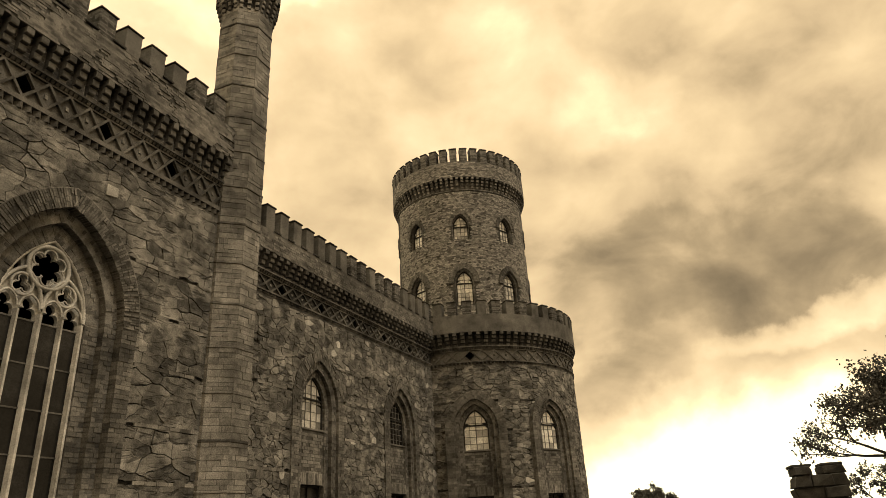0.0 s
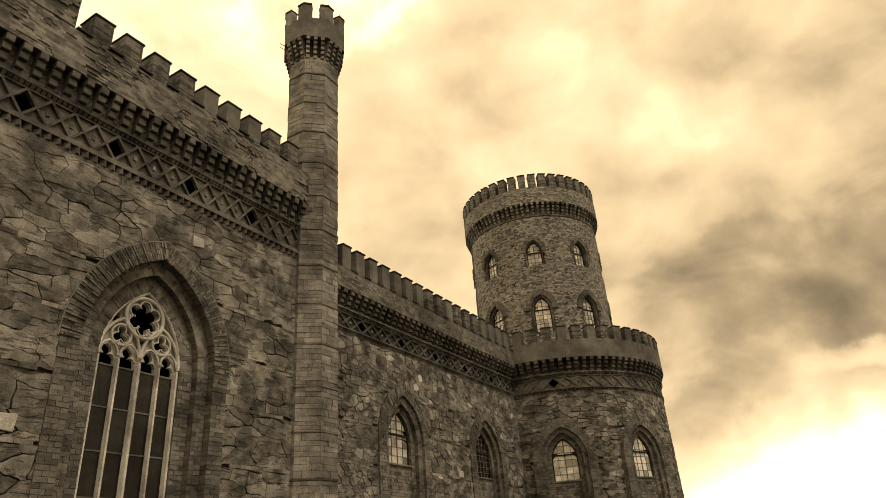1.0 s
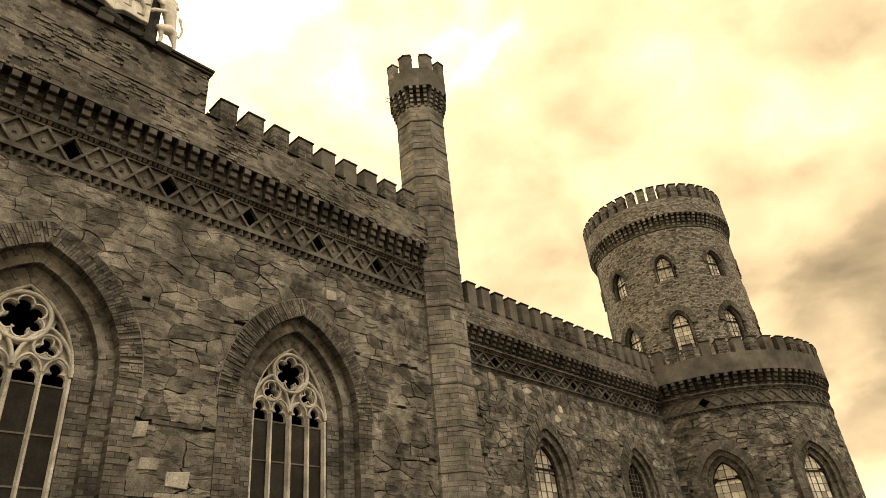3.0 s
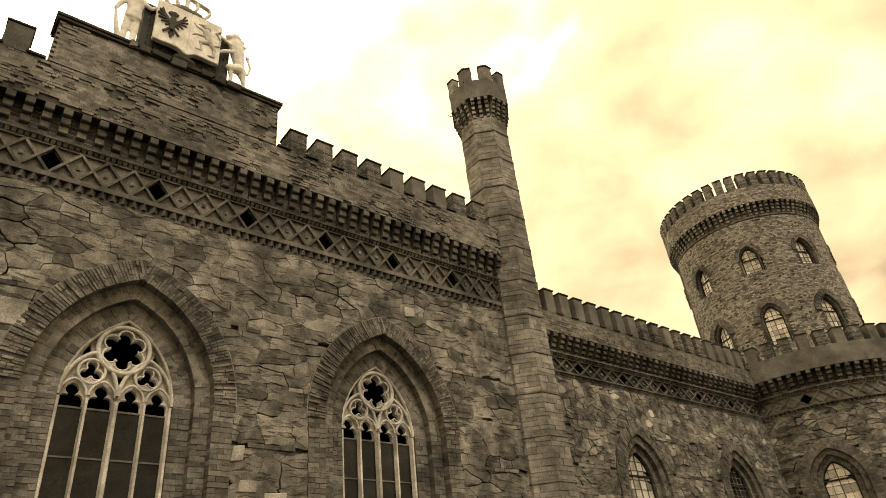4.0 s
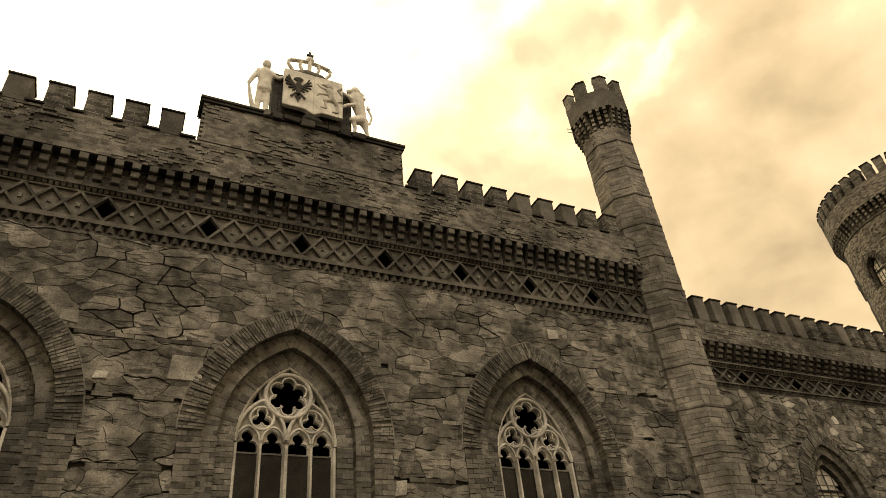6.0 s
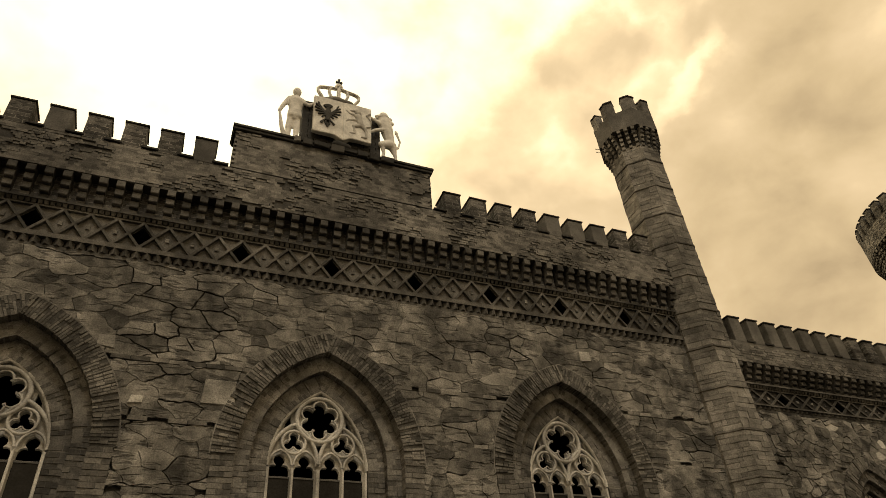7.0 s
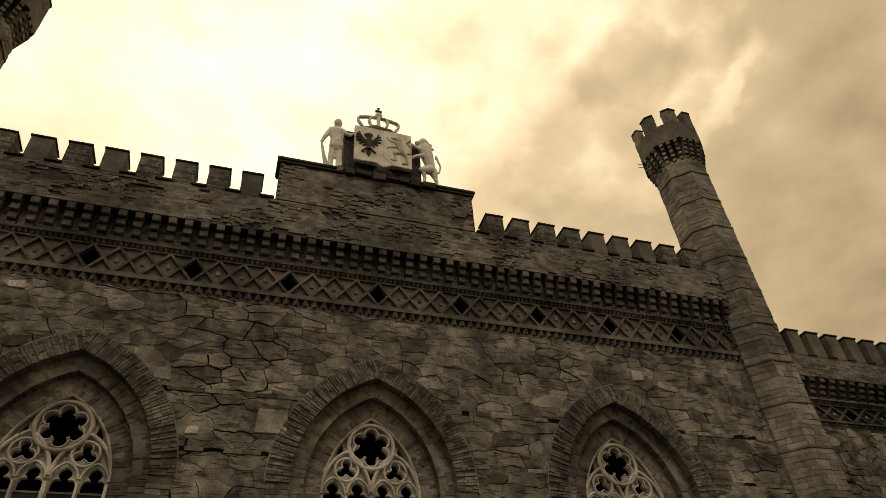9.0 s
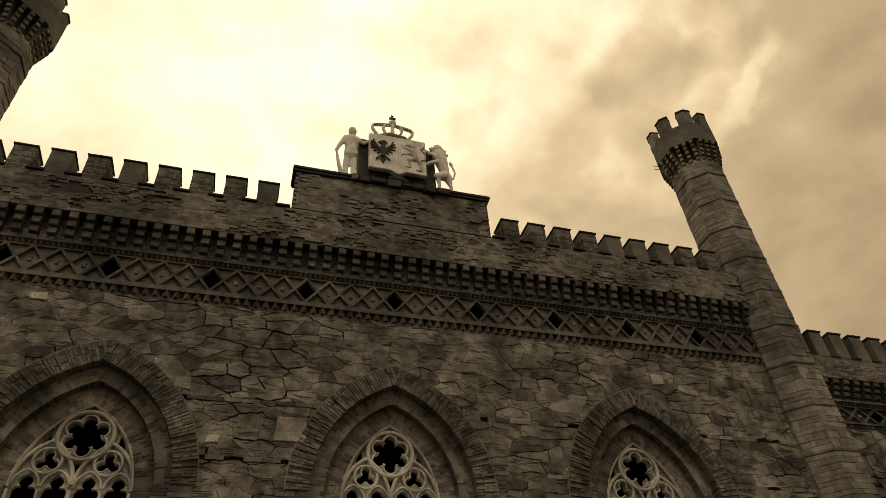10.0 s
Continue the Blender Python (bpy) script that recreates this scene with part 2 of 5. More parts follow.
# ---- mesh helpers ----
class Mesher:
    """Collects faces; uv in metres, by the face's own coordinates or by box projection."""

    def __init__(self):
        self.v, self.f, self.uv = [], [], []

    def face(self, pts, uv=None):
        k = len(self.v)
        self.v += [tuple(p) for p in pts]
        self.f.append(tuple(range(k, k + len(pts))))
        if uv is None:
            n = Vector((0, 0, 0))
            a = Vector(pts[0])
            for i in range(1, len(pts) - 1):
                n += (Vector(pts[i]) - a).cross(Vector(pts[i + 1]) - a)
            n = [abs(q) for q in n]
            i, j = (0, 2) if n[1] >= max(n[0], n[2]) else (1, 2) if n[0] >= n[2] else (0, 1)
            uv = [(p[i], p[j]) for p in pts]
        self.uv.append(uv)

    def hexa(self, a, b):
        """A solid between two quads, front a and back b, both anticlockwise seen from the front."""
        self.face(a)
        self.face(b[::-1])
        for i in range(len(a)):
            j = (i + 1) % len(a)
            self.face([a[j], a[i], b[i], b[j]])

    def box(self, x0, x1, y0, y1, z0, z1):
        self.hexa([(x0, y0, z0), (x1, y0, z0), (x1, y0, z1), (x0, y0, z1)], [(x0, y1, z0), (x1, y1, z0), (x1, y1, z1), (x0, y1, z1)])

    def prism(self, poly, y0, y1):
        self.hexa([(x, y0, z) for x, z in poly], [(x, y1, z) for x, z in poly])

    def mesh(self, name, mat, bevel=0.0, smooth=False):
        me = bpy.data.meshes.new(name)
        me.from_pydata(self.v, [], self.f)
        layer = me.uv_layers.new(name="uv")
        layer.data.foreach_set("uv", np.array([c for u in self.uv for p in u for c in p], dtype=np.float32))
        if bevel or smooth:
            bm = bmesh.new()
            bm.from_mesh(me)
            bmesh.ops.remove_doubles(bm, verts=bm.verts, dist=1e-4)
            if bevel:
                bmesh.ops.bevel(bm, geom=list(bm.edges), offset=bevel, segments=1, affect="EDGES", profile=0.5)
            for f in bm.faces:
                f.smooth = smooth
            bm.to_mesh(me)
            bm.free()
        me.materials.append(mat)
        return me


def part(name, me, parent=None, label="", m=None, kind=""):
    ob = new(name, me)
    ob.parent = parent
    if m is not None:
        ob.matrix_basis = m
    return tagged(ob, label=label, kind=kind)


def thing(name, label, category, m=None, group="", kind=""):
    ob = new(name)
    ob.empty_display_size = 0.2
    if m is not None:
        ob.matrix_basis = m
    return tagged(ob, label, category, group, kind)


class Flat:
    """A wall that faces -y; u runs along x, v is the height, d stands proud of the wall."""
    step = 0.1

    def __init__(self, y=0.0):
        self.y = y

    def at(self, u, v, d=0.0):
        return (u, self.y - d, v)

    def mat(self, u, v=0.0, d=0.0):
        return Matrix.Translation((u, self.y - d, v))


class Round:
    """A round wall; u is the arc's length at the radius r from the direction of +x."""
    step = 0.1

    def __init__(self, cx, cy, r):
        self.c, self.r = (cx, cy), r

    def at(self, u, v, d=0.0):
        a = u / self.r
        return (self.c[0] + (self.r + d) * math.cos(a), self.c[1] + (self.r + d) * math.sin(a), v)

    def mat(self, u, v=0.0, d=0.0):
        return Matrix.Translation(self.at(u, v, d)) @ Matrix.Rotation(u / self.r + math.pi / 2, 4, "Z")


def arch_top(x, a, c, spring):
    """Height of a pointed arch of half width a, whose arcs are struck from points c beyond the middle."""
    q = (a + c) ** 2 - (abs(x) + c) ** 2
    return spring + math.sqrt(q) if q > 0 else None


def skin(me, wall, u0, u1, v0, v1, holes=(), d=0.0, flip=False):
    """The face of a wall in narrow strips, left open at the holes (u, half width, c, sill, spring)."""
    n = max(1, round((u1 - u0) / wall.step))
    for i in range(n):
        a, b = u0 + (u1 - u0) * i / n, u0 + (u1 - u0) * (i + 1) / n
        cuts, low = [], v0
        for hu, ha, hc, sill, spring in sorted(holes, key=lambda h: h[3]):
            top = arch_top((a + b) / 2 - hu, ha, hc, spring) if abs((a + b) / 2 - hu) < ha else None
            if top:
                cuts.append((low, sill))
                low = top
        cuts.append((low, v1))
        for p, q in cuts:
            if q - p > 1e-3:
                pts = [(a, p), (b, p), (b, q), (a, q)]
                if flip:
                    pts = pts[::-1]
                me.face([wall.at(u, v, d) for u, v in pts], pts)


def ring(me, a0, a1, c, spring, sill, y0, y1, n=14):
    """A pointed band between the half widths a0 and a1, with its straight jambs, from depth y0 to y1."""
    for s in (-1, 1):
        def pt(a, k):
            if k < 0:
                return (s * a, sill)
            lim = math.acos(c / (a + c))
            t = lim * k / n
            return (s * ((a + c) * math.cos(t) - c), spring + (a + c) * math.sin(t))
        for k in range(-1, n):
            q = [pt(a0, k), pt(a1, k), pt(a1, k + 1), pt(a0, k + 1)]
            if s < 0:
                q = [q[1], q[0], q[3], q[2]]
            me.prism(q, y0, y1)


def voussoirs(a0, a1, c, spring, y0, y1, parent, size=0.068, mat=None, wild=0.010, joint=0.005):
    """Bricks set on edge round a pointed arch, each its own piece on shared meshes."""
    r0, r1 = a0 + c, a1 + c
    lim = math.acos(c / ((r0 + r1) / 2))
    n = max(4, round(lim * (r0 + r1) / 2 / size))
    dt = lim / n
    h = dt / 2 - joint / r0
    shapes = []
    deep = random.Random(n)
    for cuts in ((0.34, 0.68), (0.5,), (0.36, 0.8), (0.66,), (0.28, 0.55), (0.45, 0.75), (0.22, 0.6), (0.4,)):
        me = Mesher()
        edges = [r0] + [r0 + (r1 - r0) * q for q in cuts] + [r1]
        for p, q in zip(edges, edges[1:]):
            out = y0 + deep.uniform(-1.0, 1.6) * wild
            if p > r0:
                p += 0.005 + wild * 0.7
            if q - p > 0.02:
                me.prism([(p * math.cos(h), -p * math.sin(h)), (q * math.cos(h), -q * math.sin(h)), (q * math.cos(h), q * math.sin(h)), (p * math.cos(h), p * math.sin(h))], out, y1)
        shapes.append(me.mesh("brick", mat or BRICK))
    rng = random.Random(int(a0 * 1000) + n)
    for k in range(n):
        t = (k + 0.5) * dt
        for s in (-1, 1):
            turn = -t if s > 0 else math.pi + t
            m = Matrix.Translation((-s * c, rng.uniform(-wild, wild), spring)) @ Matrix.Rotation(turn + rng.uniform(-0.004, 0.004), 4, "Y")
            m = m @ Matrix.Diagonal((1 + rng.uniform(-0.003, 0.003) * wild / 0.01, 1, rng.uniform(0.85, 1.04), 1))
            part("brick", shapes[rng.randrange(8)], parent, m=m)


def jamb_courses(me, a0, a1, sill, spring, y0, y1, rng):
    z, k = sill, 0
    while z < spring - 0.02:
        for s in (-1, 1):
            cut = a0 + (a1 - a0) * (0.64 if k % 2 else 0.36)
            for p, q in ((a0, cut - 0.004), (cut + 0.004, a1)):
                j = rng.uniform(-0.014, 0.003)
                x0, x1 = (p, q) if s > 0 else (-q, -p)
                me.box(x0, x1, y0 + j, y1, z + 0.004, min(z + 0.071, spring))
        z, k = z + 0.075, k + 1


def strip(me, wall, u0, u1, v0, v1, d0, d1, ends=True):
    """A solid course along a wall, from d0 inside to d1 outside."""
    n = 1 if isinstance(wall, Flat) else max(1, round((u1 - u0) / 0.15))
    for i in range(n):
        a, b = u0 + (u1 - u0) * i / n, u0 + (u1 - u0) * (i + 1) / n
        P = wall.at
        me.face([P(a, v0, d1), P(b, v0, d1), P(b, v1, d1), P(a, v1, d1)], [(a, v0), (b, v0), (b, v1), (a, v1)])
        me.face([P(b, v0, d0), P(a, v0, d0), P(a, v1, d0), P(b, v1, d0)], [(b, v0), (a, v0), (a, v1), (b, v1)])
        me.face([P(a, v1, d1), P(b, v1, d1), P(b, v1, d0), P(a, v1, d0)], [(a, v1), (b, v1), (b, v1 + d1 - d0), (a, v1 + d1 - d0)])
        me.face([P(a, v0, d0), P(b, v0, d0), P(b, v0, d1), P(a, v0, d1)], [(a, v0), (b, v0), (b, v0 + d1 - d0), (a, v0 + d1 - d0)])
        if ends and i == 0:
            me.face([P(a, v0, d0), P(a, v0, d1), P(a, v1, d1), P(a, v1, d0)])
        if ends and i == n - 1:
            me.face([P(b, v0, d1), P(b, v0, d0), P(b, v1, d0), P(b, v1, d1)])


def corbel_mesh(w, h, over, mat, steps=4):
    """A stack of rounded bricks, each further out than the one below."""
    prof = [(0.02, 0.0)]
    for i in range(steps):
        z0, z1, y = h * i / steps, h * (i + 1) / steps, -over * (i + 1) / steps
        if i:
            prof.append((y + over / steps + 0.03, z0 + 0.004))
        prof += [(y + 0.012, z0 + 0.006), (y, z0 + 0.02), (y, z1 - 0.02), (y + 0.012, z1 - 0.006)]
        if i < steps - 1:
            prof.append((y + 0.03, z1 - 0.004))
    prof += [(-over + 0.012, h), (0.02, h)]
    me = Mesher()
    me.hexa([(-w / 2, y, z) for y, z in prof][::-1], [(w / 2, y, z) for y, z in prof][::-1])
    return me.mesh("corbel", mat)


def merlon_meshes(w, h, depth, mats):
    body = []
    for m in mats:
        me = Mesher()
        me.box(-w / 2, w / 2, 0, depth, -0.03, h - 0.035)
        body.append(me.mesh("merlon", m, bevel=0.012))
    me = Mesher()
    me.box(-w / 2 - 0.015, w / 2 + 0.015, -0.02, depth + 0.02, h - 0.035, h)
    return body, me.mesh("coping", COPING, bevel=0.006)


def cornice(wall, u0, u1, parent, saw, lat0, lat1, dent, corb0, corb1, over, period, cw, lat_p, lat_start, holes, proud=0.055, panel=None, tooth=0.125):
    """Sawtooth course, lattice of diamonds, dentils and stepped corbels under a parapet."""
    # sawtooth bricks set at an angle
    pitch = tooth
    sm = Mesher()
    h = (lat0 - saw) * 0.5
    e = tooth * 0.46
    sm.hexa([(-e, 0.01, 0), (0, -e, 0), (e, 0.01, 0)][::-1], [(-e, 0.01, h), (0, -e, h), (e, 0.01, h)][::-1])
    smesh = sm.mesh("sawtooth_brick", CORBEL)
    n = int((u1 - u0) / pitch)
    for i in range(n):
        part("sawtooth_brick", smesh, parent, m=wall.mat(u0 + (i + 0.5) * (u1 - u0) / n, saw + 0.025))
    me = Mesher()
    strip(me, wall, u0, u1, saw - 0.03, saw + 0.025, -0.02, 0.02)
    strip(me, wall, u0, u1, saw + 0.025 + h, lat0, -0.02, 0.065)
    strip(me, wall, u0, u1, lat1, lat1 + (dent - lat1) * 0.25, -0.02, 0.05)
    strip(me, wall, u0, u1, lat1 + (dent - lat1) * 0.7, dent, -0.02, 0.11)
    part("string_course", me.mesh("string_course", CORBEL), parent)
    me = Mesher()
    k = int((u1 - u0) / 0.0833)
    for i in range(k):
        u = u0 + (i + 0.5) * (u1 - u0) / k
        z0, z1 = lat1 + (dent - lat1) * 0.25, lat1 + (dent - lat1) * 0.7
        q = [wall.at(u - 0.03, z0, 0.06), wall.at(u + 0.03, z0, 0.06), wall.at(u + 0.03, z1, 0.095), wall.at(u - 0.03, z1, 0.095)]
        r = [wall.at(u - 0.03, z0, -0.01), wall.at(u + 0.03, z0, -0.01), wall.at(u + 0.03, z1, -0.01), wall.at(u - 0.03, z1, -0.01)]
        me.hexa(q, r)
    part("dentil_course", me.mesh("dentil_course", CORBEL), parent, kind="stuff")
    # lattice: panel with diamond openings, and crossing bars proud of it
    mid, hh, hw = (lat0 + lat1) / 2, (lat1 - lat0) / 2, lat_p / 2
    me = Mesher()
    edges = [u0]
    for c in sorted(holes):
        edges += [c - hw * 0.8, c, c + hw * 0.8]
    edges.append(u1)

    def gap(u):
        for c in holes:
            if abs(u - c) <= hw * 0.8 + 1e-6:
                return hh * 0.8 * (1 - abs(u - c) / (hw * 0.8))
        return 0.0
    for a, b in zip(edges, edges[1:]):
        k = 1 if isinstance(wall, Flat) else max(1, round((b - a) / 0.2))
        for i in range(k):
            p, q = a + (b - a) * i / k, a + (b - a) * (i + 1) / k
            for s in (-1, 1):
                quad = [(p, mid + s * hh), (q, mid + s * hh), (q, mid + s * gap(q)), (p, mid + s * gap(p))]
                quad = quad if s < 0 else quad[::-1]
                me.face([wall.at(u, v, 0.004) for u, v in quad], quad)
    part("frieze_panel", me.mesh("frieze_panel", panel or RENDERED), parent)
    # boxes behind the diamonds; dark colour deepens the shade of the recess
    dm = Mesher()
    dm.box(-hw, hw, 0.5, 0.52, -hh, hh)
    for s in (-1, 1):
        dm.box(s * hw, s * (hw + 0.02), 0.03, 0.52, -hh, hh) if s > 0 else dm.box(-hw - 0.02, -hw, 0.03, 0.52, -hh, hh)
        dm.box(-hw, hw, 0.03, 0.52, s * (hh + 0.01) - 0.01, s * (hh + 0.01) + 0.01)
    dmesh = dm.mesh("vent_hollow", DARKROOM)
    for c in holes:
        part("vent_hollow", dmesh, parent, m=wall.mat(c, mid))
    ln = math.hypot(hw, hh)
    ux, uz = hw / ln, hh / ln
    t = 0.021
    bars = []
    for s in (-1, 1):
        bm_ = Mesher()
        px, pz = -uz * s, ux
        a, b = (-hw / 2, -s * hh / 2), (hw / 2, s * hh / 2)
        d = proud + (0.004 if s > 0 else 0)
        bm_.prism([(a[0] - px * t, a[1] - pz * t), (b[0] - px * t, b[1] - pz * t), (b[0] + px * t, b[1] + pz * t), (a[0] + px * t, a[1] + pz * t)], -d, 0.01)
        bars.append(bm_.mesh("lattice_brick", CORBEL))
    fl = Mesher()
    fl.prism([(0.07 * hw * math.cos(q * math.pi / 4) * (3.2 if q % 2 else 2.0), 0.07 * hh * math.sin(q * math.pi / 4) * (3.2 if q % 2 else 2.0)) for q in range(8)], -0.02, 0.01)
    fmesh = fl.mesh("flower_boss", STONE)
    u = lat_start
    while u - lat_p > u0:
        u -= lat_p
    while u + hw < u1 + 0.05:
        for du, dv, s in ((-hw / 2, hh / 2, 1), (hw / 2, hh / 2, -1), (-hw / 2, -hh / 2, -1), (hw / 2, -hh / 2, 1)):
            if u0 < u + du < u1:
                part("lattice_brick", bars[0 if s < 0 else 1], parent, m=wall.mat(u + du, mid + dv, 0.004))
        if u > u0 and min([abs(u - c) for c in holes] + [9]) > 0.1:
            part("flower_boss", fmesh, parent, m=wall.mat(u, mid, 0.004))
        u += lat_p
    # corbels
    cm = corbel_mesh(cw, corb1 - corb0, over, CORBEL)
    k = round((u1 - u0) / period)
    for i in range(k):
        part("corbel", cm, parent, m=wall.mat(u0 + (i + 0.5) * (u1 - u0) / k, corb0))


def clip(poly, px, pz, nx, nz):
    """Keeps the part of a convex polygon where (p - P) . n <= 0."""
    out = []
    for i in range(len(poly)):
        a, b = poly[i], poly[(i + 1) % len(poly)]
        da, db = (a[0] - px) * nx + (a[1] - pz) * nz, (b[0] - px) * nx + (b[1] - pz) * nz
        if da <= 0:
            out.append(a)
        if (da < 0 < db) or (db < 0 < da):
            t = da / (da - db)
            out.append((a[0] + (b[0] - a[0]) * t, a[1] + (b[1] - a[1]) * t))
    return out


def stones(wall, u0, u1, v0, v1, holes, size, parent, rng, singles=None, stretch=1.5, pale=0.012, lift=0.40, lost=0.27, relief=1.0):
    """Rubble masonry: irregular stones with open joints. singles: the stretch (a, b) whose stones are pieces of their own."""
    sx, sz = size * stretch, size
    nx, nz = max(1, round((u1 - u0) / sx)), max(1, round((v1 - v0) / sz))
    pts = {}
    for j in range(-1, nz + 1):
        for i in range(-1, nx + 1):
            if rng.random() < lost:
                continue
            pts[i, j] = (u0 + (i + 0.5 + 0.25 * (j % 2) + rng.uniform(-0.42, 0.42)) * (u1 - u0) / nx, v0 + (j + 0.5 + rng.uniform(-lift, lift)) * (v1 - v0) / nz)
    joined = {True: Mesher(), False: Mesher()}

    def crack(x, z):
        """Half the joint's width: mostly pointed flush, here and there washed out."""
        f = noise.noise(Vector((x * 1.9, z * 2.3, 3.3))) + 0.6 * noise.noise(Vector((x * 17, z * 17, 7.1)))
        return 0.0006 if f < 0.16 else 0.0006 + min(0.009, (f - 0.16) * 0.04)
    for (i, j), (px, pz) in pts.items():
        poly = [(u0, v0), (u1, v0), (u1, v1), (u0, v1)]
        for di in range(-3, 4):
            for dj in range(-2, 3):
                q = pts.get((i + di, j + dj))
                if q is None or (di, dj) == (0, 0):
                    continue
                ax, az = q[0] - px, (q[1] - pz) * stretch
                mx, mz = (q[0] + px) / 2, (q[1] + pz) / 2
                wx, wz = ax, az * stretch
                wl = math.hypot(wx, wz) or 1
                g = crack(mx, mz)
                poly = clip(poly, mx - wx / wl * g, mz - wz / wl * g, wx / wl, wz / wl)
                if len(poly) < 3:
                    break
            if len(poly) < 3:
                break
        if len(poly) < 3:
            continue
        cx, cz = sum(p[0] for p in poly) / len(poly), sum(p[1] for p in poly) / len(poly)
        bad = False
        for hu, ha, hc, sill, spring in holes:
            x, R = cx - hu, ha + hc
            if abs(x) > ha + sx or cz < sill - sz * 2:
                continue
            s = 1 if x > 0 else -1
            if cz < spring:
                if cz < sill:
                    poly = clip(poly, hu, sill, 0, 1)
                elif abs(x) < ha:
                    poly = clip(poly, hu + s * ha, cz, -s, 0)
                else:
                    poly = clip(poly, hu + s * ha, cz, -s, 0)
            else:
                qx, qz = abs(x) + hc, cz - spring
                ql = math.hypot(qx, qz) or 1
                poly = clip(poly, hu + s * (qx / ql * R - hc), spring + qz / ql * R, -s * qx / ql, -qz / ql)
            if len(poly) < 3:
                bad = True
                break
        if bad or len(poly) < 3:
            continue
        area = abs(sum(poly[k][0] * poly[(k + 1) % len(poly)][1] - poly[(k + 1) % len(poly)][0] * poly[k][1] for k in range(len(poly)))) / 2
        if area < 0.0012:
            continue
        rough = []
        for k in range(len(poly)):
            p, q = poly[k], poly[(k + 1) % len(poly)]
            ln = math.hypot(q[0] - p[0], q[1] - p[1])
            m = max(1, round(ln / 0.045))
            for e in range(m):
                x, z = p[0] + (q[0] - p[0]) * e / m, p[1] + (q[1] - p[1]) * e / m
                o = noise.noise_vector(Vector((x * 8, z * 8, 1.5))) * 0.030 + noise.noise_vector(Vector((x * 23, z * 23, 4.5))) * 0.013
                rough.append((x + o.x, z + o.y))
        poly = rough
        light = rng.random() < pale
        one = singles is not None and singles[0] < cx < singles[1]
        me = Mesher() if one else joined[light]
        d, tx, tz = 0.021 + rng.uniform(-0.009, 0.009) * relief, rng.uniform(-0.06, 0.06) * relief, rng.uniform(-0.07, 0.07) * relief
        k = 1 - (0.002 + 0.004 * relief) / max(0.06, math.sqrt(area))
        front = [wall.at(cx + (p[0] - cx) * k, cz + (p[1] - cz) * k, d + (p[0] - cx) * tx + (p[1] - cz) * tz) for p in poly]
        base = [wall.at(p[0], p[1], -0.03) for p in poly]
        me.face(front)
        for q in range(len(poly)):
            r = (q + 1) % len(poly)
            me.face([base[q], base[r], front[r], front[q]])
        if one:
            part("stone", me.mesh("stone", STONE_PALE if light else STONE), parent)
    for light, me in joined.items():
        if me.f:
            part("rubble", me.mesh("rubble", STONE_PALE if light else STONE), parent, kind="stuff")


def brick_course(me, wall, u0, u1, v, rng, d=0.03, skip=0.12, holes=()):
    u = u0
    while u < u1 - 0.1:
        w = 0.25 if rng.random() < 0.8 else 0.12
        mid = u + w / 2
        inside = False
        for hu, ha, hc, sill, spring in holes:
            if abs(mid - hu) < ha + w / 2 and v > sill:
                top = arch_top(max(0, abs(mid - hu) - w / 2), ha, hc, spring)
                if v < spring or (top and v < top):
                    inside = True
        if rng.random() > skip and not inside:
            q = [(u + 0.004, v), (u + w - 0.004, v), (u + w - 0.004, v + 0.062), (u + 0.004, v + 0.062)]
            dd = d + rng.uniform(-0.008, 0.006)
            me.hexa([wall.at(a, b, dd) for a, b in q], [wall.at(a, b, -0.01) for a, b in q])
        u += w


def parapet_bricks(me, wall, u0, u1, v0, v1, d, rng, cover=0.45, seed=0.0, holes=(), parent=None, k=1.0, long=0.45, smear=False):
    """Facing bricks where the old render has fallen off; some are lost. With a parent, each is a piece of its own."""
    single = {}
    if parent is not None:
        for w in (0.25 * k, 0.125 * k):
            for g, top in ((0.005, 0.065 * k), (0.0008, 0.0745 * k)):
                q = Mesher()
                q.box(g, w - g, 0, 0.05, 0, top)
                single[w, g] = q.mesh("brick", FACING)
    v, row = v0, 0
    while v + 0.066 * k <= v1 + 0.001:
        u = u0 + (0.06 * k if row % 2 else 0.0)
        while u + 0.12 * k <= u1:
            w = 0.25 * k if rng.random() < long and u + 0.25 * k <= u1 else 0.125 * k
            f = noise.noise(Vector((u * 0.9 + seed, v * 1.8, seed))) + 0.5 * noise.noise(Vector((u * 3.1, v * 4.0, seed + 5)))
            mid = u + w / 2
            for hu, ha, hc, sill, spring in holes:
                if abs(mid - hu) < ha + w / 2 and v > sill - 0.07:
                    top = arch_top(max(0, abs(mid - hu) - w / 2), ha, hc, spring)
                    if top and v < top:
                        f = -9
            worn = noise.noise(Vector((u * 1.3 + 7, v * 2.1, seed + 2))) + 0.7 * noise.noise(Vector((u * 4.3, v * 6.0, seed + 9)))
            sound = smear and worn < 0.12
            if f > cover - 0.5 and rng.random() > (0.0 if sound else 0.05 if not smear else 0.05 + 0.35 * max(0.0, worn - 0.12)):
                dd = d + (rng.uniform(0.0, 0.003) if sound else rng.uniform(0.0, 0.012) if not smear else rng.uniform(-0.02, 0.014))
                g, top = (0.0008, 0.0745 * k) if sound else (0.005, 0.065 * k)
                q = [(u + g, v), (u + w - g, v), (u + w - g, v + top), (u + g, v + top)]
                if single:
                    part("brick", single[w, g], parent, m=wall.mat(u, v, dd))
                else:
                    me.hexa([wall.at(a, b, dd) for a, b in q], [wall.at(a, b, d - 0.05) for a, b in q])
            u += w
        v, row = v + 0.075 * k, row + 1


